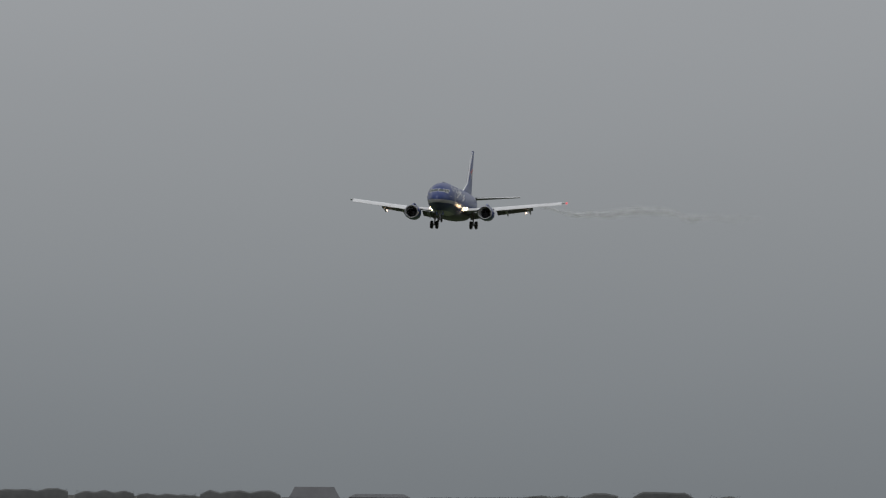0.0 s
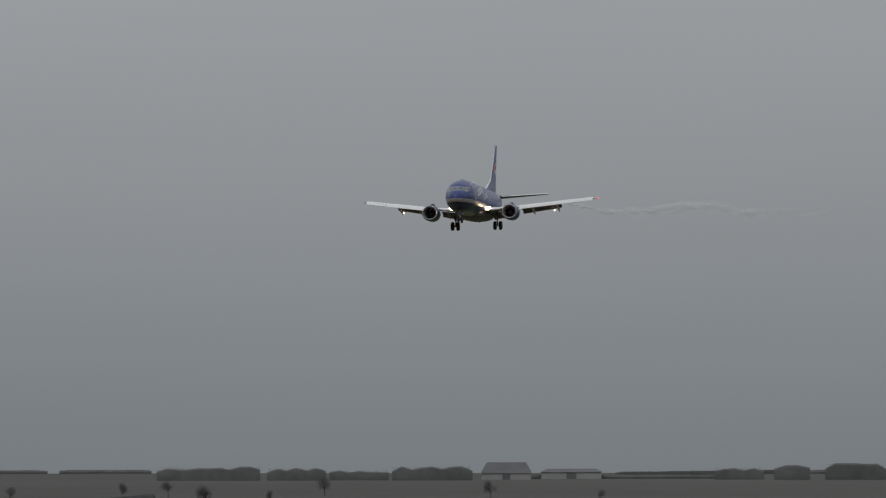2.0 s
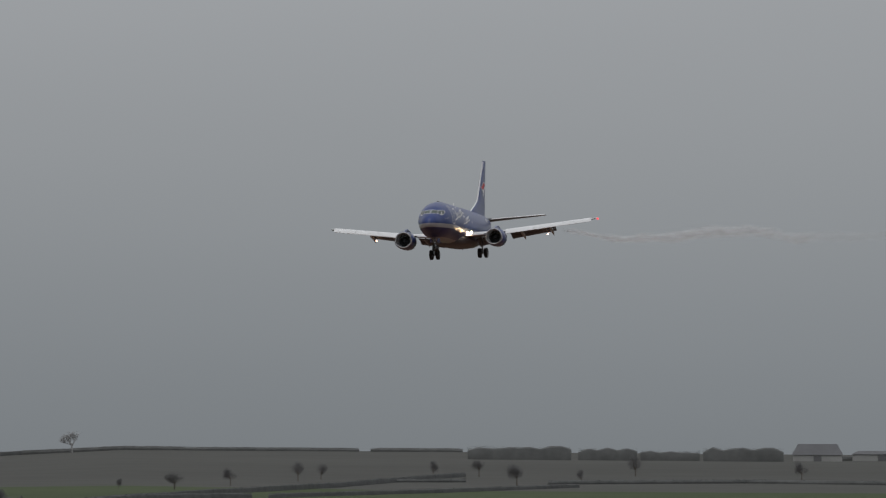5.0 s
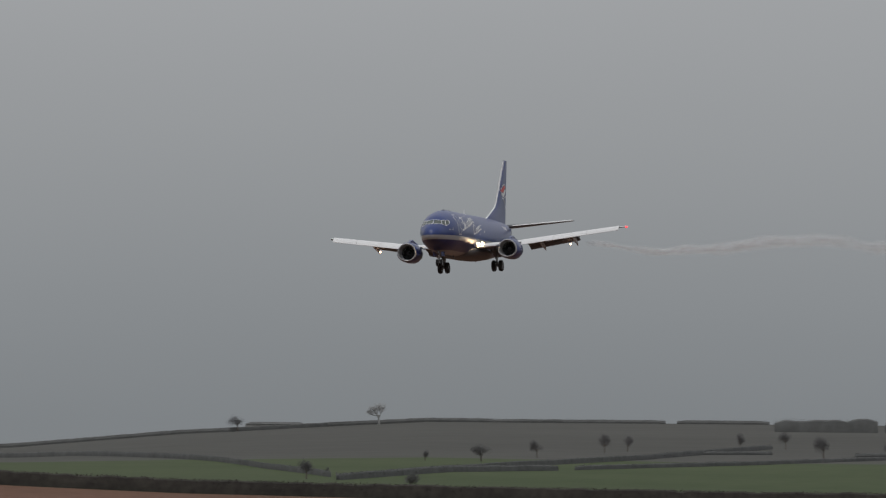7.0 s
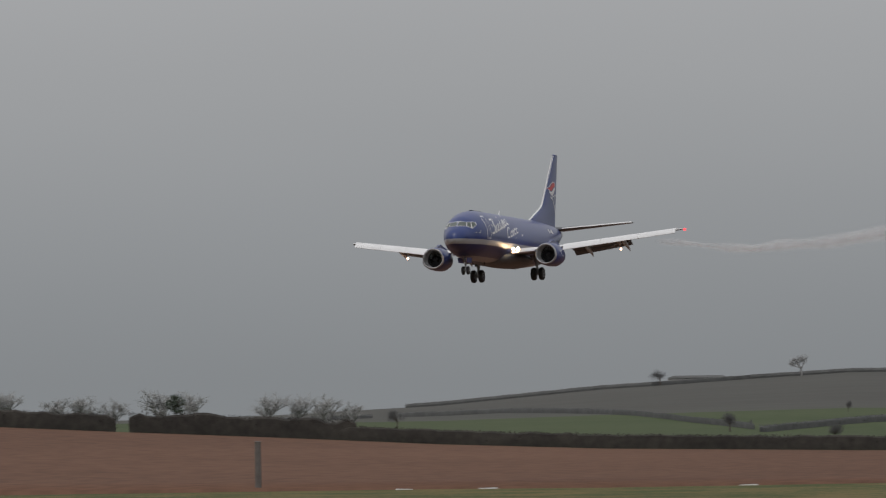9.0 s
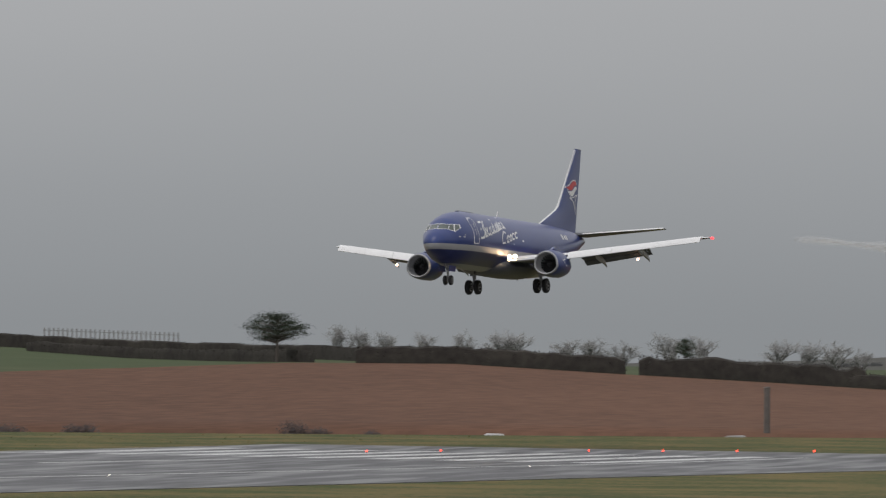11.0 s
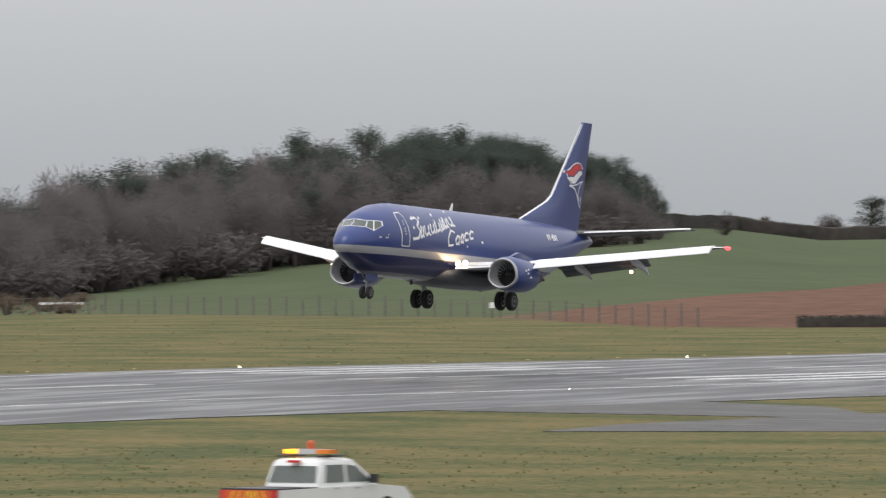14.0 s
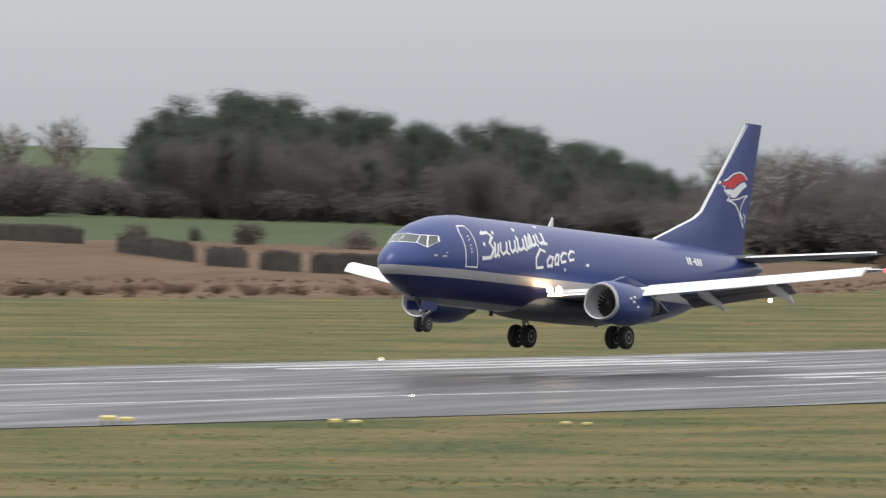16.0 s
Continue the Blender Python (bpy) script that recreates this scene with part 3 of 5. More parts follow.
def wheel(parent, p, r, w):
    g = Geo()
    g.turn(((-w, r * .62), (-w, r * .86), (-w * .7, r * .98), (0, r), (w * .7, r * .98), (w, r * .86), (w, r * .62)), p, "y", 24)
    t = part("tyre", g, M["tyre"], parent, "", True)
    g = Geo()
    g.turn(((-w * 1.03, .06), (-w * .9, r * .3), (-w * 1.02, r * .5), (-w * .98, r * .62), (w * .98, r * .62), (w * 1.02, r * .5), (w * .9, r * .3), (w * 1.03, .06)), p, "y", 18)
    part("rim", g, M["strut"], t, "grey wheel rim", True)


def build_gear(plane):
    for s in (1, -1):
        g = Geo()
        g.tube((-16.5, s * 2.62, .54), (-16.5, s * 2.55, 1.3), .085, .085, 12)
        g.tube((-16.5, s * 2.55, 1.2), (-16.45, s * 2.45, 2.5), .14, .16, 12)
        g.tube((-16.5, s * 2.25, .54), (-16.5, s * 3.0, .54), .09, .09, 10)
        g.tube((-16.5, s * 2.55, 1.7), (-16.5, s * 1.2, 2.0), .06, .06, 8)
        g.tube((-16.7, s * 2.6, .62), (-16.95, s * 2.55, .98), .035)
        g.tube((-16.95, s * 2.55, .98), (-16.65, s * 2.52, 1.4), .035)
        leg = part("main_gear_leg", g, M["strut"], plane, "grey steel main landing gear leg, lowered", True)
        for y in (2.28, 2.96):
            wheel(leg, (-16.5, s * y, .545), .535, .175)
        g = Geo()
        g.box((-.3, -.02, .25), (.3, .02, .95), Matrix.Translation((-16.4, s * 2.75, 1.1)) @ Matrix.Rotation(radians(8 * s), 4, "X"))
        part("gear_door", g, M["under"], leg)
    g = Geo()
    g.tube((-4.05, 0, .36), (-4.0, 0, 1.9), .075, .1, 12)
    g.tube((-4.05, -.3, .42), (-4.05, .3, .42), .06, .06, 8)
    g.tube((-4.0, 0, 1.0), (-3.2, 0, 1.6), .045)
    leg = part("nose_gear_leg", g, M["strut"], plane, "grey steel nose landing gear leg, lowered", True)
    for y in (-.21, .21):
        wheel(leg, (-4.05, y, .42), .35, .1)
    for y in (-.42, .42):
        g = Geo()
        g.box((-.75, -.02, -.42), (.5, .02, .0), Matrix.Translation((-3.75, y, 1.45)) @ Matrix.Rotation(radians(-8 if y > 0 else 8), 4, "X"))
        part("nose_gear_door", g, M["blue"], leg, "blue nose gear door")
    g = Geo()
    g.turn(((0, .02), (.04, .09), (-.06, .08)), (-3.85, 0, 1.05), "x", 10)
    part("taxi_light", g, M["metal"], leg)


def fin_edges(z):
    """Leading and trailing edge of the fin at a height, behind the nose."""
    le = float(np.interp(z, (5.4, 6.66, 7.0, 11.42), (23.1, 26.8, 27.4, 31.3)))
    te = float(np.interp(z, (5.0, 11.42), (31.3, 32.75)))
    return le, te


def build_tail(plane):
    g = Geo()
    rings = []
    for z in (4.9, 5.4, 5.8, 6.2, 6.66, 7.0, 8.5, 10.0, 11.2, 11.42):
        le, te = fin_edges(max(z, 5.4))
        th = float(np.interp(z, (5, 6.4, 11.3), (.32, .26, .13)))
        ch = te - le
        ring = []
        for t, h in ((0, 0), (.03, .35), (.12, .75), (.35, 1), (.7, .7), (1, .04)):
            ring.append(Vector((-(le + t * ch), h * th, z)))
        ring += [Vector((p.x, -p.y, p.z)) for p in ring[-1:0:-1]]
        rings.append(ring)
    g.loft(rings)
    fin = part("fin", g, M["blue"], plane, "tall blue tail fin", True)
    g = Geo()
    rings = []
    for z in (5.45, 5.8, 6.3, 6.66, 7.0, 8.5, 10.0, 11.35):
        le, te = fin_edges(z)
        d = .13
        rings.append([Vector((-(le - .03), 0, z)), Vector((-(le + d), .085, z)), Vector((-(le + d), -.085, z))])
    g.loft(rings)
    part("fin_leading_edge", g, M["white"], fin, "white leading-edge strip")
    for s in (1, -1):
        g = Geo()
        g.loft([aerofoil(29.4, 3.7, 4.92, s * .3, .1), aerofoil(30.0, 3.2, 4.98, s * 1.0, .1), aerofoil(32.7, 1.35, 5.42, s * 6.1, .1), aerofoil(33.0, .9, 5.44, s * 6.3, .07)])
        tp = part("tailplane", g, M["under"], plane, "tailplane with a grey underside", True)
        g = Geo()
        g.loft([[Vector((-(le - .03), s * y, z)), Vector((-(le + .16), s * y, z + .09)), Vector((-(le + .16), s * y, z - .06))] for le, y, z in ((30.0, 1.0, 5.0), (32.7, 6.1, 5.43), (33.0, 6.3, 5.45))])
        part("tailplane_leading_edge", g, M["white"], tp, "white leading-edge strip")


def crest(u, v, s):
    """A point on the fin's flank: station u, height v."""
    le, te = fin_edges(v)
    t = min(1, max(0, (u - le) / (te - le)))
    th = float(np.interp(v, (5, 6.4, 11.3), (.32, .26, .13)))
    h = float(np.interp(t, (0, .03, .12, .35, .7, 1), (0, .35, .75, 1, .7, .04)))
    return Vector((-u, s * (h * th + .02), v))


def build_marks(plane, fuselage):
    """Windows, door outline and the painted shapes of the livery."""
    for s in (1, -1):
        # cockpit panes, corners by breadth and height: windscreen, side and rear
        for q in (((.04, 3.98), (.71, 3.96), (.65, 4.29), (.04, 4.36)), ((.77, 3.95), (1.09, 3.8), (.92, 4.29), (.7, 4.3)), ((1.14, 3.8), (1.3, 4.04), (1.17, 4.3), (.96, 4.29))):
            n = 6
            g = Geo()
            side = lambda a, b, k: (q[0][k] * (1 - a) + q[1][k] * a) * (1 - b) + (q[3][k] * (1 - a) + q[2][k] * a) * b
            at = lambda a, b, pr=.012: brow(side(a, b, 0), side(a, b, 1), s, pr)
            g.loft([[at(i / n, j / 4) for i in range(n + 1)] for j in range(5)], False, False, False)
            part("cockpit_window", g, M["pane"], fuselage, "grey-green cockpit window pane", True)
            g = Geo()
            ring = [(i / n, 0) for i in range(n + 1)] + [(1, j / 4) for j in range(1, 5)] + [(1 - i / n, 1) for i in range(1, n + 1)] + [(0, 1 - j / 4) for j in range(1, 4)]
            wide = q[1][0] - q[0][0]
            out = lambda a, b: at(a + (a - .5) * .045 / wide, b + (b - .5) * .14, .02)
            for (a0, b0), (a1, b1) in zip(ring, ring[1:] + ring[:1]):
                g.face(at(a0, b0, .02), at(a1, b1, .02), out(a1, b1), out(a0, b0))
            part("window_frame", g, M["white"], fuselage, "pale window frame")
        # door outline
        pl = lambda u, v: skin(u, v, s, .015)
        g = Geo()
        pts = [(4.52, 3.05), (4.52, 3.9), (4.5, 4.6), (4.64, 4.86), (5.2, 4.9), (5.36, 4.65), (5.4, 3.9), (5.4, 3.06), (4.52, 3.05)]
        dense = []
        for a, b in zip(pts, pts[1:]):
            dense += [(a[0] + (b[0] - a[0]) * k / 3, a[1] + (b[1] - a[1]) * k / 3) for k in range(3)]
        stroke(g, dense + [pts[-1]], .06, pl)
        part("door_outline", g, M["white"], fuselage, "thin white door outline")
        for a, b, wd in [((4.92, z), (5.04, z + .05), .07) for z in (3.7, 3.85, 4.0, 4.25, 4.4)] + [((2.65, 3.43), (2.78, 3.43), .08), ((3.1, 3.42), (3.3, 3.44), .07), ((3.3, 3.58), (3.38, 3.6), .06)]:
            g = Geo()
            stroke(g, [a, b], wd, pl)
            part("placard", g, M["grey"], fuselage, "small pale placard")
        # brand name as plain slanted white shapes: a tall stem for each ascender, low waves between
        word = Geo()
        fl = lambda u, v: flank(u, v, s)
        x, lean = 5.85, .36
        for k, (tall, wide) in enumerate(((1.24, .8), (1.15, .36), (.6, .7), (.58, .6), (1.1, .66), (.6, .33), (.6, .5), (1.18, .7))):
            v0 = .41 + .137 * k
            f = lambda a, b, x=x, v0=v0: (x + a + s * lean * b, v0 + b)
            stem = 0 if k != 7 else wide * .75
            if k not in (2, 3):
                stroke(word, [f(stem, 0), f(stem, tall * .5), f(stem, tall)], .17, fl)
            if k == 0:
                stroke(word, [f(-.2, tall * .9), f(wide * .5, tall), f(wide * .9, tall * .82), f(wide * .55, tall * .58), f(wide, tall * .36), f(wide * .75, .08), f(-.05, .0)], .15, fl)
            elif wide > .25:
                stroke(word, [f(0, .5), f(.02, .12), f(wide * .3, 0), f(wide * .72, .15), f(wide * .75, .55), f(wide * .78, .1), f(wide * 1.05, .03)], .13, fl)
            x += wide + .15
        x = 10.15
        for k, (tall, wide) in enumerate(((.85, .85), (.46, .55), (.46, .38), (.46, .58), (.46, .55))):
            v0 = .25 + .12 * k
            f = lambda a, b, x=x, v0=v0: (x + a + s * lean * b, v0 + b)
            stroke(word, [f(wide * .9, tall * .9), f(wide * .4, tall), f(.0, tall * .5), f(wide * .2, .02), f(wide * .8, .08)], .12, fl)
            if k in (1, 2, 3):
                stroke(word, [f(wide * .85, tall), f(wide * .85, -.3 if k == 3 else 0)], .12, fl)
            x += wide + .14
        part("name_marking", word, M["white"], fuselage, "white script brand shapes on the blue fuselage")
        g = Geo()
        for k in range(6):
            if k != 2:
                stroke(g, [(23.95 + .25 * k, 4.36), (24.0 + .25 * k, 4.62)], .15, pl)
            else:
                stroke(g, [(23.95 + .25 * k, 4.48), (24.1 + .25 * k, 4.48)], .08, pl)
        part("registration_marking", g, M["white"], fuselage, "small white bars of a registration")
        g = Geo()
        stroke(g, [(14.6, 3.72), (14.76, 3.72)], .13, pl)
        part("static_port", g, M["white"], fuselage)
        # crest on the fin: a red plume over a white one, and the outline of a bird's breast and wing
        cl = lambda u, v: crest(u, v, s)
        for mat, top, low, lab in (("red", ((28.86, 8.46), (29.35, 8.5), (29.75, 8.66), (30.15, 8.9), (30.6, 9.0), (31.1, 8.9), (31.35, 8.72)), ((28.9, 8.43), (29.25, 8.36), (29.6, 8.26), (30.05, 8.27), (30.45, 8.5), (30.9, 8.68), (31.3, 8.7)), "red plume"),
                                   ("white", ((29.24, 8.13), (29.6, 8.2), (30.05, 8.2), (30.5, 8.42), (30.9, 8.6), (31.2, 8.62), (31.4, 8.5)), ((29.3, 8.1), (29.65, 7.95), (29.95, 7.82), (30.3, 7.84), (30.65, 8.05), (31.0, 8.3), (31.38, 8.42)), "white plume")):
            g = Geo()
            g.loft([[cl(u, v) for u, v in top], [cl((u + a) / 2, (v + b) / 2) for (u, v), (a, b) in zip(top, low)], [cl(u, v) for u, v in low]], False, False, False)
            part("plume", g, M[mat], plane, lab + " painted on the fin")
        g = Geo()
        for line, wd in ((((28.86, 8.46), (29.5, 8.64), (30.0, 8.93), (30.5, 9.05), (31.0, 9.02), (31.42, 8.76)), .07), (((28.86, 8.44), (29.3, 8.28), (29.24, 8.12), (29.7, 7.84), (29.48, 7.68)), .06),
                         (((29.48, 7.68), (29.95, 7.62), (30.35, 7.5), (30.7, 7.2), (30.95, 6.9), (31.32, 6.52)), .09), (((29.48, 7.68), (30.2, 7.74), (30.7, 7.82), (31.1, 7.95), (31.55, 8.02)), .07),
                         (((31.55, 8.02), (31.2, 7.8), (30.95, 7.5), (30.85, 7.2), (30.95, 7.02), (31.2, 6.9)), .09), (((31.2, 7.15), (31.45, 7.0), (31.4, 6.75)), .06)):
            stroke(g, line, wd, cl)
        part("crest_outline", g, M["white"], plane, "white bird outline on the fin")


def build_airliner():
    plane = thing("airliner", "blue twin-engined cargo airliner landing with gear and flaps down", "airliner")
    g = Geo()
    rings = []
    n = 40
    xs = sorted(set(list(BX) + [.84, .94, 1.12, 1.42, 1.8, 2.25, 2.65, 3.2, 4.1, 5.2] + [7 + k for k in range(26)]))
    for x in xs:
        top, low, w = hull(x)
        c, h = (top + low) / 2, (top - low) / 2
        rings.append([Vector((-x, w * math.cos(a), c + h * math.sin(a))) for a in (2 * math.pi * i / n for i in range(n))])
    g.loft(rings)
    fus = part("fuselage", g, livery(), plane, "glossy blue fuselage with a grey band and navy belly", True)
    g = Geo()
    rings = []
    for x, w, low in ((10.2, .3, 1.45), (11.2, 1.5, 1.2), (12.5, 2.0, 1.1), (16, 2.1, 1.08), (18.2, 1.8, 1.12), (19.8, .8, 1.35), (20.4, .2, 1.5)):
        rings.append([Vector((-x, w * math.cos(a), 1.75 + (1.75 - low) * math.sin(a))) for a in (2 * math.pi * i / 20 for i in range(20))])
    g.loft(rings)
    part("belly_fairing", g, M["under"], plane, "dark grey wing-to-body fairing", True)
    for s in (1, -1):
        build_wing(plane, s)
        build_engine(plane, s)
    build_gear(plane)
    build_tail(plane)
    build_marks(plane, fus)
    for x, hgt in ((14.2, .45),):
        g = Geo()
        g.loft([[Vector((-x, .03, 5.43)), Vector((-x, -.03, 5.43)), Vector((-x - .42, 0, 5.43))], [Vector((-x - .28, .012, 5.43 + hgt)), Vector((-x - .28, -.012, 5.43 + hgt)), Vector((-x - .42, 0, 5.43 + hgt))]])
        part("blade_aerial", g, M["white"], plane, "white blade aerial")
    g = Geo()
    g.box((-8.9, -.12, 5.42), (-5.9, .12, 5.485))
    part("roof_antenna_fairing", g, M["dark"], plane)
    for x in (9.5, 18.5):
        g = Geo()
        g.box((-x - .3, -.015, 1.1), (-x, .015, 1.4))
        part("belly_aerial", g, M["dark"], plane)
    return plane


PLANE = build_airliner()


# ---- plants ----
def bare_tree_geo(seed, spread=0.42, twigs=1300, lean=0.0):
    """A leafless tree one metre tall: trunk and limbs, and its haze of twigs."""
    rng = random.Random(seed)
    wood, haze = Geo(), Geo()
    tips = []

    def limb(p, d, ln, r, depth):
        q = p + d * ln
        wood.tube(p, q, r, r * 0.62, 5 if depth < 2 else 3, False)
        if depth >= 2:
            tips.append((p, q))
        if depth == 4:
            return
        for k in range(3 if depth else 6):
            e = Vector((rng.uniform(-1, 1), rng.uniform(-1, 1), rng.uniform(-0.25, 0.9)))
            nd = (d * 0.55 + e.normalized() * 0.75 + Vector((lean, 0, 0.12))).normalized()
            limb(p.lerp(q, rng.uniform(0.55, 1)), nd, ln * rng.uniform(0.55, 0.8), r * 0.55, depth + 1)
    limb(Vector((0, 0, -0.02)), Vector((lean * 0.3, 0, 1)).normalized(), 0.22, 0.022, 0)
    for _ in range(twigs):
        a, b = rng.choice(tips)
        p = a.lerp(b, rng.uniform(0.2, 1.1))
        e = Vector((rng.gauss(0, 1), rng.gauss(0, 1), rng.gauss(0.25, 0.8))).normalized() * rng.uniform(0.04, 0.1)
        s = e.orthogonal().normalized() * rng.uniform(0.0018, 0.0045)
        haze.face(p - s, p + s, p + e)
        haze.face(p + e * 0.4, p + e * 0.4 + s, p + e.cross(s).normalized() * 0.05 + e * 0.6)
    top = max(v[2] for v in wood.v + haze.v)
    wide = max(abs(v[0]) for v in wood.v + haze.v)
    k = spread / wide
    for g in (wood, haze):
        g.v = [(x * k, y * k, z / top) for x, y, z in g.v]
    return wood, haze


def pine_geo(seed, spread=0.42, base=0.45, clumps=42, fine=1.0, tufts=48, layers=()):
    """A pine one metre tall: bare trunk and limbs below, clumps of needles above."""
    rng = random.Random(seed)
    wood, haze = Geo(), Geo()
    wood.tube((0, 0, -0.02), (0.02, 0, 0.5), 0.03, 0.022, 6, False)
    wood.tube((0.02, 0, 0.5), (0, 0, 0.92), 0.022, 0.008, 5, False)
    for k in range(clumps):
        z = rng.uniform(base, 0.93)
        t = (z - base) / (1 - base)
        r = spread * math.sqrt(max(0.05, 1 - (1.7 * t - 0.55) ** 2)) * rng.uniform(0.25, 1)
        a = rng.uniform(0, 6.283)
        if layers:
            z, r, off = rng.choice(layers)
            z, r = z + rng.gauss(0, .018), r * math.sqrt(rng.random())
        c = Vector((r * math.cos(a) + (off if layers else 0), r * math.sin(a), z))
        wood.tube((0.01, 0, z - 0.1), c, 0.009, 0.004, 3, False)
        for _ in range(tufts):
            p = c + Vector((rng.gauss(0, 0.062), rng.gauss(0, 0.062), rng.gauss(0, 0.033)))
            e = Vector((rng.gauss(0, 1), rng.gauss(0, 1), rng.gauss(0.3, 0.6))).normalized() * 0.02 * fine
            s = e.orthogonal().normalized() * 0.011 * fine
            haze.face(p - s, p + s, p + e)
    return wood, haze


def bush_geo(seed, n=1700):
    """A dense leafless bush one metre tall and about as wide."""
    rng = random.Random(seed)
    wood, haze = Geo(), Geo()
    lobes = [(Vector((rng.uniform(-.3, .3), rng.uniform(-.3, .3), rng.uniform(.25, .6))), rng.uniform(.22, .36)) for _ in range(6)]
    for c, r in lobes:
        for _ in range(4):
            wood.tube((c.x * .2, c.y * .2, -.03), c + Vector((rng.uniform(-r, r), rng.uniform(-r, r), rng.uniform(0, r))) * .8, .02, .006, 3, False)
    for _ in range(n):
        c, r = rng.choice(lobes)
        d = Vector((rng.gauss(0, 1), rng.gauss(0, 1), rng.gauss(0, 1))).normalized()
        p = c + d * r * rng.uniform(.3, 1.0)
        p.z = max(p.z, .02)
        e = (d + Vector((rng.gauss(0, .6), rng.gauss(0, .6), rng.gauss(.2, .6)))).normalized() * rng.uniform(.04, .1)
        s = e.orthogonal().normalized() * rng.uniform(.008, .02)
        haze.face(p - s, p + s, p + e)
    top = max(v[2] for v in haze.v)
    for g in (wood, haze):
        g.v = [(x, y, z / top) for x, y, z in g.v]
    return wood, haze


def round_tree_geo(seed, n=1100, fine=1.0, low=.45):
    """A small leafless tree one metre tall with a rounded head on a short trunk."""
    rng = random.Random(seed)
    wood, haze = Geo(), Geo()
    wood.tube((0, 0, -.03), (.01, 0, .45), .035, .022, 5, False)
    lobes = [(Vector((rng.uniform(-.22, .22), rng.uniform(-.22, .22), rng.uniform(low, .74))), rng.uniform(.16, .26)) for _ in range(8)]
    for c, r in lobes:
        wood.tube((0, 0, .3), c, .014, .005, 3, False)
    for _ in range(n):
        c, r = rng.choice(lobes)
        d = Vector((rng.gauss(0, 1), rng.gauss(0, 1), rng.gauss(0, 1))).normalized()
        p = c + d * r * rng.uniform(.2, 1.05)
        e = (d + Vector((rng.gauss(0, .6), rng.gauss(0, .6), rng.gauss(.2, .6)))).normalized() * rng.uniform(.04, .09)
        t = e.orthogonal().normalized() * rng.uniform(.006, .013) * fine
        haze.face(p - t, p + t, p + e)
    top = max(v[2] for v in haze.v)
    for g in (wood, haze):
        g.v = [(x, y, z / top) for x, y, z in g.v]
    return wood, haze


def plant(name, label, category, geos, bark, leaf, m, group=""):
    ob = thing(name, label, category, group)
    part("trunk", geos[0], bark, ob)
    part("crown", geos[1], leaf, ob)
    ob.matrix_world = m
    return ob


def rooted(bear, dist, up, wide=1.0, turn=0.0):
    """Stand a one-metre plant on the land so that its top reaches the given angle above level."""
    p = spot(bear, dist, -0.05)
    h = EYE[2] + dist * math.tan(radians(up)) - p.z
    return Matrix.Translation(p) @ Matrix.Rotation(radians(turn + bear), 4, "Z") @ Matrix.Diagonal((h * wide, h * wide, h, 1))


TREES = {"wisp": [bare_tree_geo(k, .45, 150) for k in (14, 15)], "sparse": [bare_tree_geo(k, .45, 230) for k in (11, 12, 13)], "far": [round_tree_geo(k) for k in (51, 52, 53)], "bare": [bare_tree_geo(k, .45) for k in (11, 12, 13)], "blown": [bare_tree_geo(21, .5, 300, -.25)], "pine": [pine_geo(31, .5, .5, 150, .8, 60, ((.5, .3, -.25), (.6, .42, .1), (.7, .5, -.05), (.72, .5, .05), (.82, .42, -.05), (.93, .26, .02))), pine_geo(32, .4, .3, 90)],
         "bush": [bush_geo(41), bush_geo(42)]}
LOOKS = {"shrub": ("bush", "rounded grey-brown leafless shrub in the rough pasture", "bush", "bark", "twig"),
         # skyline trees get their haze from the pale twig colour alone
         "hazy": ("bare_tree", "leafless spreading tree behind the hedge, haze put into its pale grey colour", "tree", "hazed_twig", "hazed_twig"),
         "bare": ("bare_tree", "leafless grey-brown winter tree on the field boundary", "tree", "bark", "twig"),
         "thin": ("bare_tree", "tall leafless tree with a thin lattice of twigs", "tree", "twig", "hazed_twig"),
         "far": ("bare_tree", "small round-headed leafless tree on the distant hillside, colour greyed for haze", "tree", "bark", "hazed_hill_twig"),
         "blown": ("bare_tree", "wind-bent leafless tree on the hill crest", "tree", "hazed_twig", "hazed_twig"),
         "pine": ("pine_tree", "dark green pine with a flat-topped crown", "tree", "bark", "needle"),
         "bush": ("bush", "dense grey-brown leafless bush at the field edge", "bush", "brush", "brush")}
BASES = {}


def stand(kind, bear, dist, up, wide=1.0):
    geos = TREES["sparse" if kind == "hazy" else "wisp" if kind == "thin" else "bush" if kind == "shrub" else kind]
    i = int(bear * 37) % len(geos)
    m = rooted(bear, dist, up, wide, bear * 211 % 360 if kind != "blown" else 0)
    if kind in ("hazy", "shrub"):
        m = m @ Matrix.Translation((0, 0, -.3)) @ Matrix.Diagonal((1, 1, 1.3, 1))
    if (kind, i) not in BASES:
        name, label, cat, a, b = LOOKS[kind]
        BASES[kind, i] = plant(name, label, cat, geos[i], M[a], M[b], m, cat + "s of the fields")
    else:
        base = BASES[kind, i]
        copy_thing(base, m @ Matrix.Diagonal((*[1 / v for v in base.scale], 1)))


SKYLINE = ((11.23, -.007, .75), (11.05, -.023, .6), (10.91, -.05, .7), (10.66, -.053, .7), (10.45, -.023, .6), (10.24, -.028, .95), (10.15, -.05, .8), (9.85, -.093, 1.0), (9.66, -.07, .9),
           (9.47, -.089, .8), (9.19, -.045, .8), (8.97, -.06, .7), (8.54, -.066, .8), (8.36, -.078, .7), (8.17, -.083, .9), (8.02, -.13, .9))
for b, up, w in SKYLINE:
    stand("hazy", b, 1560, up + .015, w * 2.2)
stand("pine", 9.1, 1500, -.079, .7)
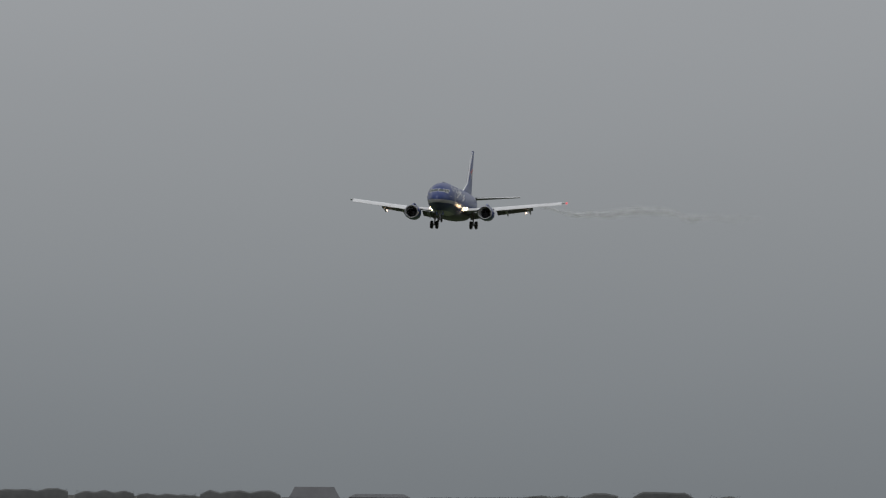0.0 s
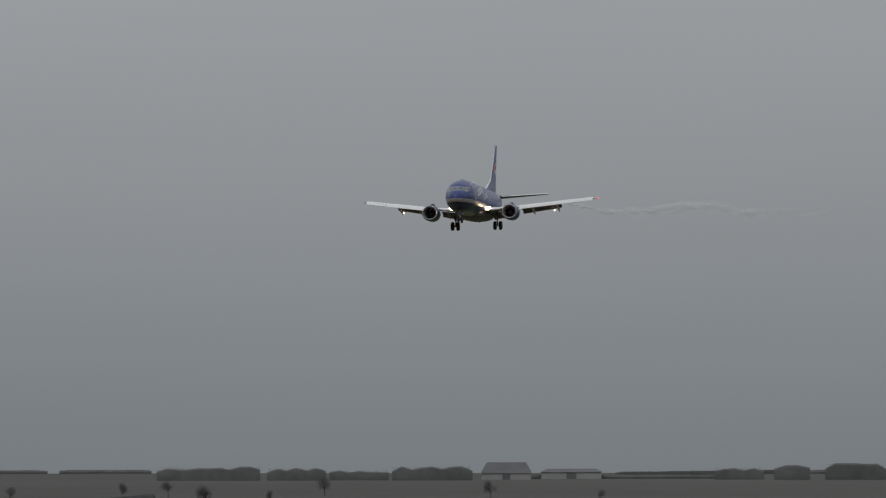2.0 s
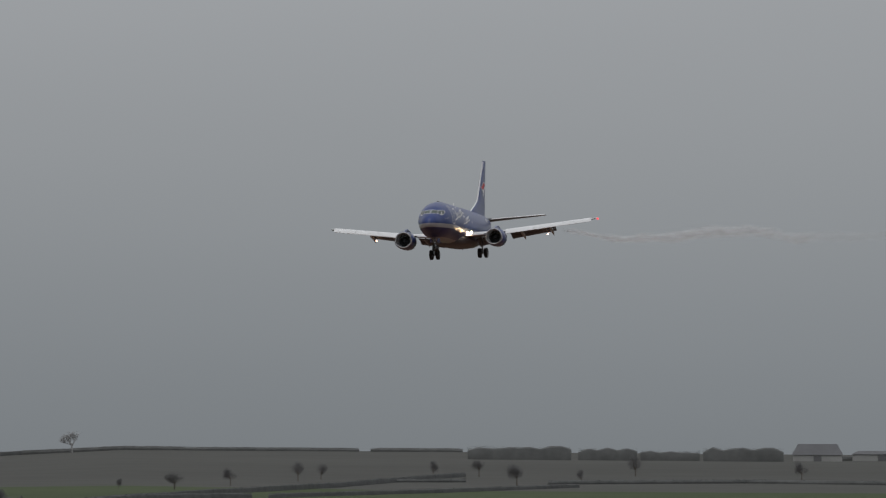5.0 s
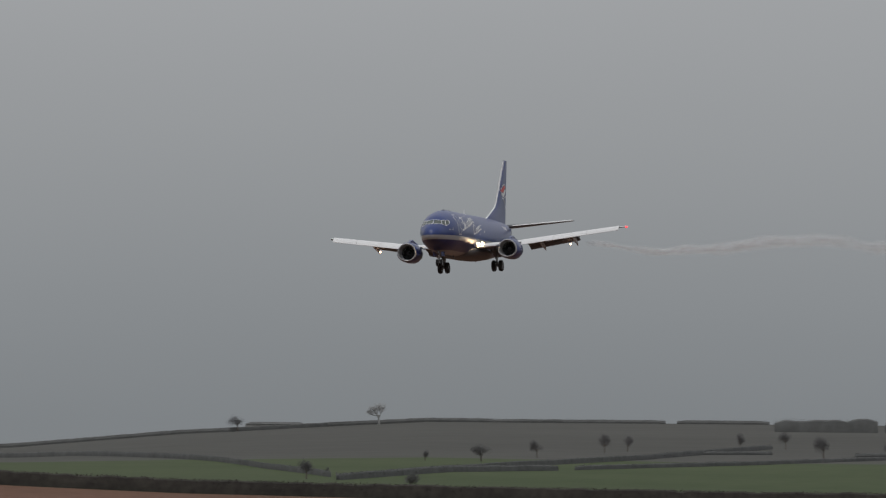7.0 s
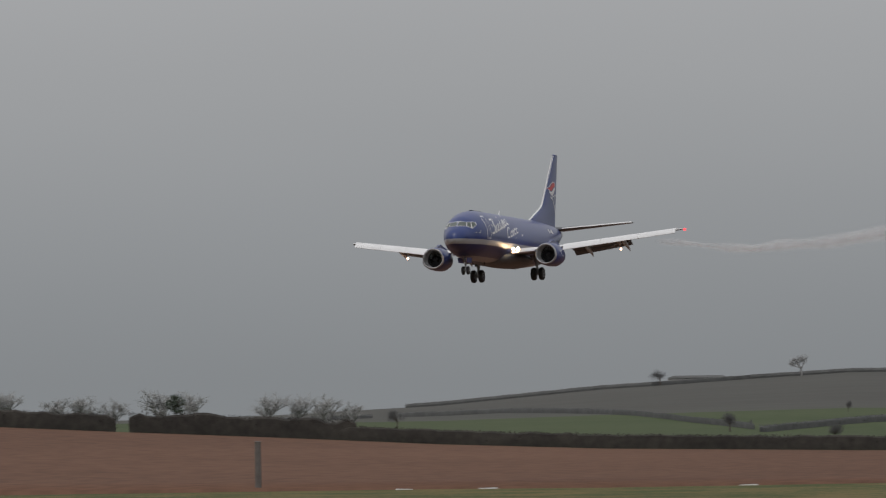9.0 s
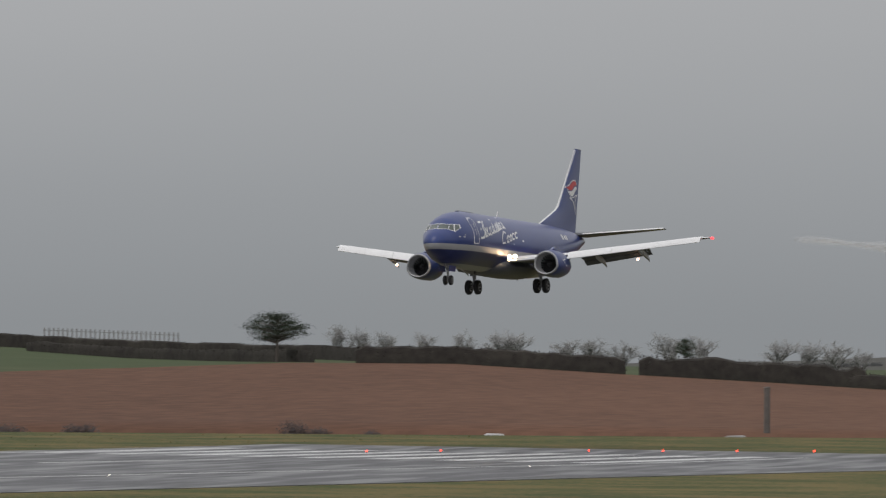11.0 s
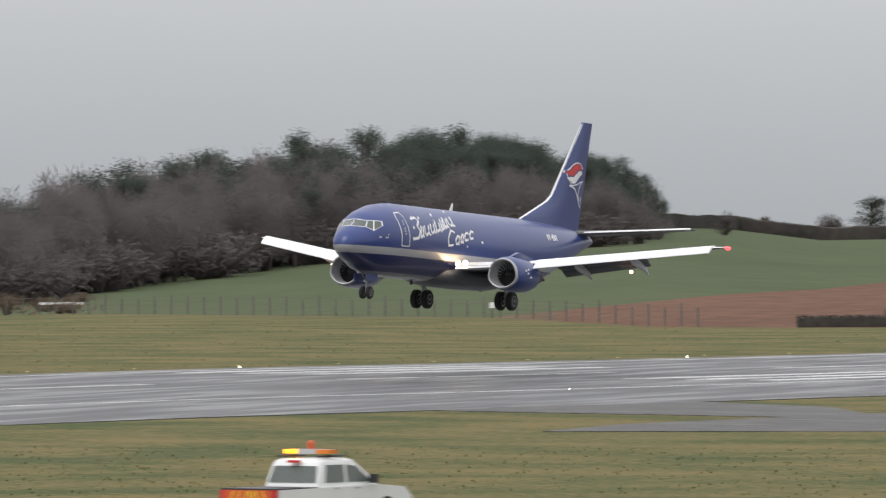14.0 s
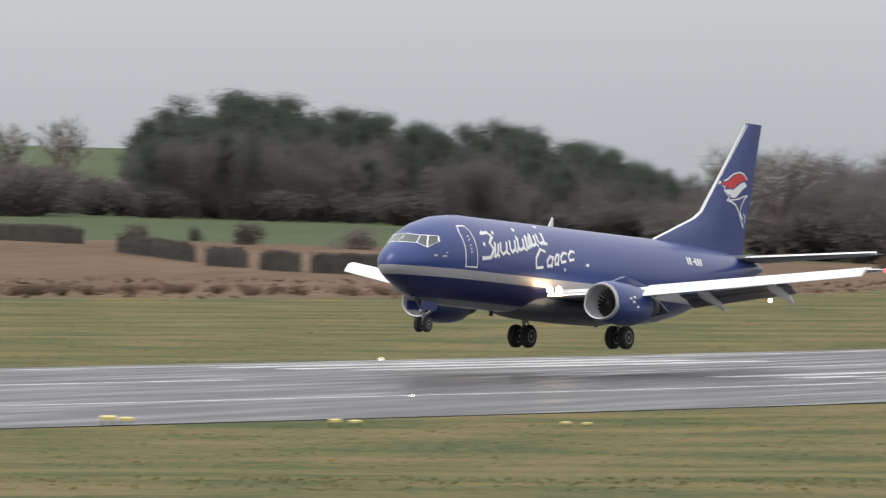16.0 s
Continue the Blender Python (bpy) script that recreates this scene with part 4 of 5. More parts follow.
stand("pine", 11.58, 1172, .06, 1.35)
stand("pine", 14.69, 1420, .135, 1.25)
stand("bush", 13.95, 1410, .10, 1.1)
stand("bush", 14.94, 1420, .035, 1.2)
stand("bush", 15.58, 1300, .06, .8)
stand("bare", 15.35, 1400, .02, 1.1)
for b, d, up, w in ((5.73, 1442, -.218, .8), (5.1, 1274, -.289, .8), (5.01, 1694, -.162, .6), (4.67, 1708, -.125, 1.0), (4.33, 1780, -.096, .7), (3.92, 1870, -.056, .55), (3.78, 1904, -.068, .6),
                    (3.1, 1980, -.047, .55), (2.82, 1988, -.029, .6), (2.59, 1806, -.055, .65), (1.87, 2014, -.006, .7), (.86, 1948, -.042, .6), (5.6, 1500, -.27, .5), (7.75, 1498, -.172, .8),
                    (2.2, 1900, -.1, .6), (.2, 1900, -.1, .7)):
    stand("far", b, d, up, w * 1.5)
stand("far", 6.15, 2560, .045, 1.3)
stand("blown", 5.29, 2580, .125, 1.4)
for b, d, up, w in ((13.21, 748, -.61, 2.2), (12.79, 748, -.612, 1.6), (11.46, 749, -.575, 1.2), (11.33, 749, -.622, 1.7), (10.98, 750, -.64, 1.8), (14.56, 755, -.53, 1.0), (13.63, 752, -.545, 1.05), (14.45, 757, -.6, 1.6)):
    stand("bush", b, d, up, w)
for b, d, up, w in ((26.41, 945, -.25, 1.35), (27.07, 945, -.262, 1.3), (26.72, 960, -.262, .9), (25.75, 935, -.26, 1.9), (27.58, 940, -.25, 1.1)):
    stand("shrub", b, d, up, w)
stand("thin", 27.56, 1500, .415, .8)
stand("thin", 27.5, 1480, .33, .9)
stand("thin", 27.86, 1400, .37, 1.1)
stand("thin", 27.98, 1380, .36, 1.2)
stand("thin", 23.4, 980, .25, 1.0)
stand("thin", 23.15, 985, .24, 1.0)


def hedge(label, ends, tall, thick=1.5, mat="hedge", seed=1):
    """A lumpy hedge along a line of (bearing, distance)."""
    rng = random.Random(seed)
    g = Geo()
    line = []
    for (b0, d0), (b1, d1) in zip(ends, ends[1:]):
        n = max(2, int(abs(b1 - b0) / 0.06))
        line += [(b0 + (b1 - b0) * k / n, d0 + (d1 - d0) * k / n) for k in range(n)]
    line.append(ends[-1])
    rings = []
    for b, d in line:
        h = tall * (rng.uniform(.92, 1.06) if tall < 2.4 else rng.uniform(.82, 1.1)) * (.8 if (b, d) in (line[0], line[-1]) else 1)
        rings.append([spot(b, d + s * thick, z) for s, z in ((-.5, -.4), (-.58, h * .45), (-.42, h * .9), (-.1, h), (.3, h * .97), (.5, h * .5), (.5, -.4))])
    g.loft(rings)
    for (b0, d0), (b1, d1) in zip(line, line[1:]):
        for _ in range(90):
            t = rng.random()
            p = spot(b0 + (b1 - b0) * t, d0 + (d1 - d0) * t - thick * rng.uniform(-.2, .6), tall * rng.uniform(.05, 1.0))
            e = Vector((rng.gauss(0, .15), rng.gauss(0, .15), rng.uniform(.05, .3)))
            g.face(p + Vector((.06, -.04, 0)), p - Vector((.06, .04, 0)), p + e)
    return tagged(part("hedge", g, M[mat], None, "", True), label, "hedge", "field hedges")


DARK = "dark leafless clipped hedge between the ploughed field and pasture"
hedge(DARK, ((-2, 1152), (3.7, 1152), (6.4, 1152), (8.1, 1152)), 1.75, seed=1)
hedge(DARK, ((8.0, 1152.3), (9.38, 1152)), 2.5, seed=2)
hedge(DARK, ((9.46, 1152), (11.1, 1152)), 2.1, seed=3)
hedge("dark hedge along the crest of the green pasture", ((10.9, 1200), (11.4, 1290), (12.2, 1330), (13.7, 1395), (15.5, 1390), (16.0, 1300)), 1.9, seed=4)
hedge("dark hedge below the lone pine", ((11.35, 1160), (12.2, 1250), (13.1, 1330)), 1.5, seed=5)
hedge("low dark hedge along the airfield's edge", ((12.7, 747), (15.15, 752)), .85, 1.0, seed=6)
# these hedges carry the haze as a lighter grey of their own
FAR = "hedge across the distant hill, haze put into its grey colour"
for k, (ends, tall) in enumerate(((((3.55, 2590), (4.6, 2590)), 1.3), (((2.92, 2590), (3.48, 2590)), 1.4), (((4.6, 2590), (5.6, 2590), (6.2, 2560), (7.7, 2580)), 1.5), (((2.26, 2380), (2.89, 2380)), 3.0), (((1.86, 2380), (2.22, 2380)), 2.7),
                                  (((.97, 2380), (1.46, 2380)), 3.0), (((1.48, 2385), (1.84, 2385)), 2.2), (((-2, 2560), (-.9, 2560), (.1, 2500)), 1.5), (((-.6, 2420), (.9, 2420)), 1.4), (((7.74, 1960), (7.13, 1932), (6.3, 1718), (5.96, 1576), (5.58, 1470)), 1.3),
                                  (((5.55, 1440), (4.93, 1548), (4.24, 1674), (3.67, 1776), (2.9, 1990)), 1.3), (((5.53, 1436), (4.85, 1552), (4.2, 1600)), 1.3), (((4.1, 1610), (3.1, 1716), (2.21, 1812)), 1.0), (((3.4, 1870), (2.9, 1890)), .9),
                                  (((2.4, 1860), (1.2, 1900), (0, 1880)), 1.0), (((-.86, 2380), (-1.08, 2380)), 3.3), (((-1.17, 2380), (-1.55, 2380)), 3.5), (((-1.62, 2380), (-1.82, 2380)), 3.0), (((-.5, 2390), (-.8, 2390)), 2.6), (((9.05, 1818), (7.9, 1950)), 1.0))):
    hedge(FAR, ends, tall * (.75 if tall < 2 else 1.1), 2.0, "hazed_hedge", 20 + k)
for k, ends in enumerate((((27.2, 885), (26.72, 838)), ((26.66, 826), (26.4, 815)), ((26.33, 808), (26.08, 800)), ((26.02, 797), (25.5, 790)), ((28.2, 960), (27.4, 930)))):
    hedge("dark clipped hedge length in the bracken", ends, 1.7, 1.4, "hedge", 50 + k)


hedge("low dark hedge across the foot of the pasture", ((25.46, 800), (24.8, 812), (24.1, 820), (23.7, 825)), .75, 1.2, "hedge", 57)
hedge("grey-green bramble hedge in the pasture", ((25.5, 930), (24.9, 928), (24.3, 925), (23.9, 920)), .8, 1.6, "hazed_hedge", 58)


def wood(name, label, tops, near, seed, count, pines, low=False, twig="hazed_wood_twig", deep=120):
    """A whole wood in one object: pines and bare trees behind one another."""
    rng = random.Random(seed)
    mats = [M[twig], M[twig], M["hazed_needle"]]
    verts, faces, index = [], [], []
    bt, ut = [t[0] for t in tops], [t[1] for t in tops]
    protos = [(round_tree_geo(70, 1900, .5, .25), 1), (round_tree_geo(71, 1900, .5, .3), 1), (round_tree_geo(72, 1900, .5, .3), 1)] + [(pine_geo(80 + k, .4, .25, 46, .8, 52, ((.42, .26, 0), (.56, .34, 0), (.68, .38, 0), (.78, .36, 0), (.88, .27, 0), (.94, .16, 0))), 2) for k in range(3)]
    if low:
        protos = [(bush_geo(90 + k, 420), 1) for k in range(6)]
    protos = [(np.array(a.v), a.f, np.array(b.v), b.f, mi) for (a, b), mi in protos]
    base = 0
    for i in range(count):
        b = rng.uniform(bt[0], bt[-1])
        depth = rng.random()
        d = float(np.interp(b, [n[0] for n in near], [n[1] for n in near])) + depth * deep
        up = float(np.interp(b, bt, ut))
        p = spot(b, d, -.2)
        full = EYE[2] + d * math.tan(radians(up)) - p.z
        h = max(1.3 if deep > 60 else .45, full * (rng.uniform(.8, 1) if low else rng.uniform(.56, .8) + .27 * depth))
        is_pine = rng.random() < (.25 + 1.3 * depth) * float(np.interp(b, [q[0] for q in pines], [q[1] for q in pines]))
        va, fa, vb, fb, mi = protos[rng.randrange(3) + (3 if is_pine else 0)]
        a = rng.uniform(0, 6.283)
        w = h * rng.uniform(.5, .85) * (3 if low else 1)
        for v, f, k in ((va, fa, 0), (vb, fb, mi)):
            x = (v[:, 0] * math.cos(a) - v[:, 1] * math.sin(a)) * w + p.x
            y = (v[:, 0] * math.sin(a) + v[:, 1] * math.cos(a)) * w + p.y
            verts.append(np.stack([x, y, v[:, 2] * h + p.z], 1))
            faces += [tuple(base + q for q in t) for t in f]
            index += [k] * len(f)
            base += len(v)
    me = bpy.data.meshes.new(name)
    me.from_pydata(np.concatenate(verts).tolist(), [], faces)
    for m in mats:
        me.materials.append(m)
    me.polygons.foreach_set("material_index", index)
    return tagged(new(name, me), label, "wood", kind="stuff")


wood("pine_wood", "dark mixed wood of pines and bare trees on a rise",
     ((15.95, .12), (16.05, .26), (16.3, .39), (16.63, .47), (17.25, .555), (17.9, .525), (18.4, .5), (18.9, .43), (19.45, .39), (20, .3), (20.65, .27), (21.2, .22)),
     ((15.9, 1150), (17, 1150), (18, 1140), (19, 1080), (20, 985), (21.2, 950)), 5, 560, ((15.9, .9), (17.5, .75), (18.4, .22), (19.5, .06), (21, .1)))
wood("birch_and_pine_wood", "brown leafless wood with dark pines on its crest",
     ((20.4, .27), (21.3, .22), (21.9, .2), (22.4, .24), (22.9, .24), (23.37, .26), (23.62, .04), (23.85, .06), (24.15, .2), (24.5, .27), (24.75, .34), (25.16, .34), (25.43, .38), (25.7, .42), (26.0, .475), (26.35, .5), (26.9, .475), (27.02, .38), (27.1, .22)),
     ((20.4, 960), (21.5, 930), (23, 990), (24, 1120), (25.5, 1150), (27.2, 1120)), 6, 600, ((20, .08), (23.3, .05), (23.8, .6), (25, .9), (27, .95)))
wood("understorey", "dense dark undergrowth and saplings inside the woods", ((16.0, .02), (16.4, .15), (17.25, .28), (18, .2), (19, .08), (20, -.05), (21.2, -.1), (22.4, -.08), (23.4, -.04), (23.7, -.1), (24.3, 0), (25, .1), (26.4, .2), (27.05, .05)),
     ((15.9, 1180), (17, 1180), (18, 1165), (19, 1110), (20, 1015), (21.2, 975), (23, 1010), (24, 1150), (25.5, 1180), (27.2, 1150)), 12, 560, ((15, 0), (30, 0)), True, "brush")
wood("scrub", "low leafless scrub and brambles under the trees", ((15.95, .04), (17, .1), (19, -.04), (21, -.2), (23, -.12), (24, -.1), (25, -.04), (27.1, .0), (27.6, .1), (28.5, .18)),
     ((15.9, 1146), (17, 1146), (18, 1130), (19, 1070), (20, 975), (21.5, 925), (23, 985), (24, 1110), (25.5, 1140), (28.5, 1110)), 9, 600, ((15, 0), (30, 0)), True, "brush")
wood("bramble_bank", "low russet bank of dead bramble and bracken behind the fence", ((19.4, -.47), (20, -.4), (20.6, -.42), (21.2, -.35), (22, -.4), (22.6, -.46)),
     ((19.4, 900), (20.5, 880), (22.6, 890)), 14, 75, ((15, 0), (30, 0)), True, "russet")

wood("bracken_bank", "low clumps of dead russet bracken along the airfield's edge", ((22.6, -.68), (24, -.65), (26, -.63), (28.4, -.62)),
     ((22.6, 735), (23, 725), (25, 702), (28.4, 697)), 15, 110, ((15, 0), (30, 0)), True, "russet", 22)


def build_bracken():
    """Tufts of dead bracken and rank grass along the airfield's edge."""
    rng = random.Random(3)
    g = Geo()
    for _ in range(900):
        b = rng.uniform(19.4, 28.4)
        d = float(np.interp(b, BEAR, EDGE)) + rng.uniform(-1, 70)
        p = spot(b, d, -.05)
        e = Vector((rng.gauss(0, .35), rng.gauss(0, .35), rng.uniform(.1, .36)))
        s = Vector((rng.uniform(.08, .3), rng.uniform(.05, .2), 0))
        g.face(p - s, p + s, p + e)
    tagged(part("bracken", g, M["bracken"]), "rust-brown dead bracken and rank grass", "bracken", kind="stuff")


build_bracken()


def build_tufts():
    """Short uneven tufts over the mown grass on both sides of the runway."""
    rng = random.Random(17)
    g = Geo()

    def tuft(b, d, size):
        p = spot(b, d, -.02)
        for _ in range(3):
            e = Vector((rng.gauss(0, .5) * size, rng.gauss(0, .5) * size, size * rng.uniform(.5, 1.1)))
            a = rng.uniform(0, 3.14)
            t = Vector((math.cos(a), math.sin(a), 0)) * size * rng.uniform(.35, .9)
            g.face(p - t, p + t, p + e)
    for _ in range(13000):
        b, d = rng.uniform(12.5, 28.2), rng.uniform(232, 362)
        n = d * math.cos(radians(77.1 - b))
        if n < 214 and (n < 196 or b > 20):
            tuft(b, d, rng.choice((.03, .04, .05, .09)))
    for _ in range(8000):
        b = rng.uniform(7, 28.2)
        e = float(np.interp(b, BEAR, EDGE))
        n = 290 + rng.uniform(0, 1) ** 1.5 * 150
        d = n / math.cos(radians(77.1 - b))
        if d < e - 2:
            tuft(b, d, rng.choice((.04, .05, .06, .11)))
    tagged(part("grass_tufts", g, M["blades"]), "short tufted winter grass, green and straw-brown", "grass", kind="stuff")


build_tufts()


# ---- airfield furniture ----
def lamp_unit(name, label, lens, m, size=1.0, group=""):
    ob = thing(name, label, "light", group)
    g = Geo()
    g.turn(((-.05, .12 * size), (.05, .12 * size), (.12, .07 * size)), (0, 0, 0), "z", 10)
    part("housing", g, M["dark"], ob, "", True)
    g = Geo()
    g.turn(((.1, .11 * size), (.14, .2 * size), (.22, .18 * size), (.26, .02)), (0, 0, -.08), "z", 10)
    part("lens", g, M[lens], ob, "", True)
    ob.matrix_world = m
    return ob


first = None
for k, (b, d) in enumerate(((11.03, 655), (10.58, 660), (9.68, 666), (9.23, 668), (8.78, 671), (8.31, 674), (7.86, 677))):
    m = Matrix.Translation(spot(b, d, .14))
    first = copy_thing(first, m) if first else lamp_unit("runway_end_light", "lit red runway end light on the threshold", "red_glow", m, .32, "runway end lights")
first = None
for s in (251, 305, 359, 413, 467, 521, 575):
    m = Matrix.Translation(rw(s, 285.5, .04))
    first = copy_thing(first, m) if first else lamp_unit("runway_edge_light", "lit white runway edge light beside the asphalt", "white_glow", m, .14, "runway edge lights")
for s in (300, 360, 420, 460, 497, 560):
    copy_thing(first, Matrix.Translation(rw(s, 237, .04)) @ Matrix.Diagonal((.6, .6, .6, 1)))


def marker(m, group):
    ob = thing("marker_box", "low pale yellow light housing on dark legs in the grass", "marker", group)
    g = Geo()
    g.loft([[Vector(p) for p in q] for q in (((-.3, -.25, .22), (.3, -.25, .22), (.3, .25, .22), (-.3, .25, .22)), ((-.32, -.28, .36), (.32, -.28, .36), (.32, .28, .36), (-.32, .28, .36)), ((-.26, -.2, .42), (.26, -.2, .42), (.26, .2, .42), (-.26, .2, .42)))])
    part("housing", g, M["pale_yellow"], ob)
    for x in (-.2, .2):
        g = Geo()
        g.tube((x, 0, 0), (x, 0, .24), .03)
        part("leg", g, M["dark"], ob)
    ob.matrix_world = m
    return ob


M["pale_yellow"] = material("pale_yellow_paint", (0.72, 0.6, 0.25), 0.5, var=0.1)
M["orange"] = material("orange_red_paint", (0.6, 0.09, 0.03), 0.4, var=0.08)
M["car_white"] = material("white_car_paint", (0.72, 0.73, 0.73), 0.25, var=0.04, coat=0.5)
first = None
for b in (27.25, 27.14, 25.87, 25.75, 24.47, 24.34):
    m = Matrix.Translation(spot(b, 338)) @ Matrix.Rotation(radians(b), 4, "Z") @ Matrix.Diagonal((.88, .88, .85, 1))
    first = copy_thing(first, m) if first else marker(m, "paired marker boxes")
for k in range(9):
    copy_thing(first, Matrix.Translation(rw(452 + 11.5 * k, 290.5)) @ Matrix.Rotation(radians(18), 4, "Z") @ Matrix.Diagonal((.5, .5, .5, 1)))


def post(name, label, bear, dist, tall, wide, bands, cat="post", dz=0.0):
    """An upright post of coloured lengths."""
    ob = thing(name, label, cat)
    for k, mat in enumerate(bands):
        g = Geo()
        z0, z1 = tall * k / len(bands), tall * (k + 1) / len(bands)
        g.tube((0, 0, z0), (0, 0, z1), wide / 2, wide / 2 * .97, 10)
        part("post", g, M[mat], ob)
    g = Geo()
    g.tube((0, 0, tall), (0, 0, tall + .08), wide * .62, wide * .3, 10)
    part("cap", g, M[bands[-1]], ob)
    ob.matrix_world = Matrix.Translation(spot(bear, dist, dz))


post("aerial_pillar", "tall weathered grey pillar at the field edge", 8.6, 765, 3.7, .52, ("wood_post",))
post("marker_pole", "red and white banded pole in the grass", 20.68, 812, 2.9, .24, ("red", "white", "red", "white", "red", "white"))
post("marker_pole", "short red and white pole by the gate", 21.0, 860, 2.2, .2, ("red", "white", "red"))
post("yellow_post", "yellow plastic marker post beside the taxiway", 10.8, 392, 1.3, .3, ("yellow_paint",))
post("yellow_post", "small yellow marker post in the grass", 20.27, 802, .95, .14, ("yellow_paint",))
post("fence_post", "lone pale post in the ploughed field", 13.28, 765, 1.7, .12, ("wood_post",))


def sign(name, label, bear, dist, w, h, low, face, legs=2, tail=None):
    ob = thing(name, label, "sign")
    g = Geo()
    g.box((-w / 2, -.06, low), (w / 2, .06, low + h))
    part("panel", g, M[face], ob)
    for k in range(legs):
        g = Geo()
        x = (k - (legs - 1) / 2) * w * .6
        g.tube((x, .02, 0), (x, .02, low), .04)
        part("leg", g, M["dark"], ob)
    if tail:
        g = Geo()
        g.box((w / 2 + .01, -.06, low), (w / 2 + w * .35, .06, low + h))
        part("end_panel", g, M[tail], ob)
        for z in (.35, .6):
            g = Geo()
            g.box((-w * .38, -.075, low + h * z - .04), (w * .38, -.062, low + h * z + .05))
            part("writing_bar", g, M["white"], ob, "pale bar of unreadable writing")
    ob.matrix_world = Matrix.Translation(spot(bear, dist)) @ Matrix.Rotation(radians(bear), 4, "Z")


sign("taxiway_sign", "low red taxiway sign with pale writing", 8.78, 455, .95, .55, .25, "orange", 2, "dark")
sign("notice_board", "square yellow notice on a fence", 20.95, 862, 1.15, 1.15, .55, "yellow_paint")
sign("notice_board", "small white notice on a fence", 20.72, 866, .6, .5, .9, "white", 1)
sign("notice_board", "small white notice on a fence", 20.8, 864, .5, .4, 1.0, "white", 1)
sign("notice_board", "small white notice among fence posts", 17.0, 838, .45, .5, .9, "white", 1)
sign("barrier", "long low white barrier in the bracken", 19.62, 915, 4.4, .22, .7, "white", 4)


def cabinet(bear, dist, w, d, h, mat, label):
    ob = thing("equipment_cabinet", label, "cabinet")
    g = Geo()
    g.box((-w / 2, -d / 2, .12), (w / 2, d / 2, h))
    part("body", g, M[mat], ob)
    g = Geo()
    g.box((-w / 2 - .05, -d / 2 - .05, h + .003), (w / 2 + .05, d / 2 + .05, h + .1))
    part("roof", g, M["grey"], ob)
    g = Geo()
    g.box((-w / 2 - .1, -d / 2 - .1, -.1), (w / 2 + .1, d / 2 + .1, .117))
    part("plinth", g, M["wood_post"], ob)
    g = Geo()
    g.box((-w * .35, -d / 2 - .03, .3), (w * .35, -d / 2 - .004, h - .2))
    part("door", g, M["grey"], ob)
    ob.matrix_world = Matrix.Translation(spot(bear, dist)) @ Matrix.Rotation(radians(bear), 4, "Z")


cabinet(20.63, 808, 1.3, .8, .95, "wood_post", "low grey equipment cabinet in the grass")
M["hut_grey"] = material("dull_grey_cladding", (0.13, 0.134, 0.138), 0.6, var=0.15, scale=.6)
cabinet(21.1, 872, 2.2, 2.0, 2.5, "hut_grey", "grey equipment hut behind the fence")


def build_fence():
    """The security fence at the airfield's edge."""
    ob = thing("perimeter_fence", "grey post and wire fence along the airfield's edge", "fence")
    g = Geo()
    g.box((-.06, -.06, -.2), (.06, .06, 1.75))
    me = g.mesh("post", M["wood_post"])
    rng = random.Random(8)
    line = list(np.arange(15.75, 21.3, .1))
    for b in line:
        o = new("post", me)
        o.parent = ob
        o.matrix_world = Matrix.Translation(spot(b, float(np.interp(b, BEAR, EDGE)) + 3)) @ Matrix.Diagonal((1, 1, rng.uniform(.8, 1.1), 1))
    for z in (.4, .8, 1.2, 1.55):
        g = Geo()
        for a, b in zip(line, line[1:]):
            g.tube(spot(a, float(np.interp(a, BEAR, EDGE)) + 3, z), spot(b, float(np.interp(b, BEAR, EDGE)) + 3, z), .012, .012, 3, False)
        part("wire", g, M["wood_post"], ob)
    pale = thing("pale_fence", "pale wooden fence along the pasture's crest", "fence")
    g = Geo()
    g.box((-.11, -.04, -.2), (.11, .04, 2.9))
    me = g.mesh("paling", M["pale_wood"])
    for b in np.arange(12.18, 13.0, .028):
        o = new("paling", me)
        o.parent = pale
        o.matrix_world = Matrix.Translation(spot(b, 1420))
    g = Geo()
    for z in (1.5, 2.5):
        g.tube(spot(12.18, 1420, z), spot(13.0, 1420, z), .07, .07, 4)
    part("rail", g, M["pale_wood"], pale)


M["pale_wood"] = material("pale_weathered_wood", (0.3, 0.3, 0.3), 0.9, var=0.2)
build_fence()


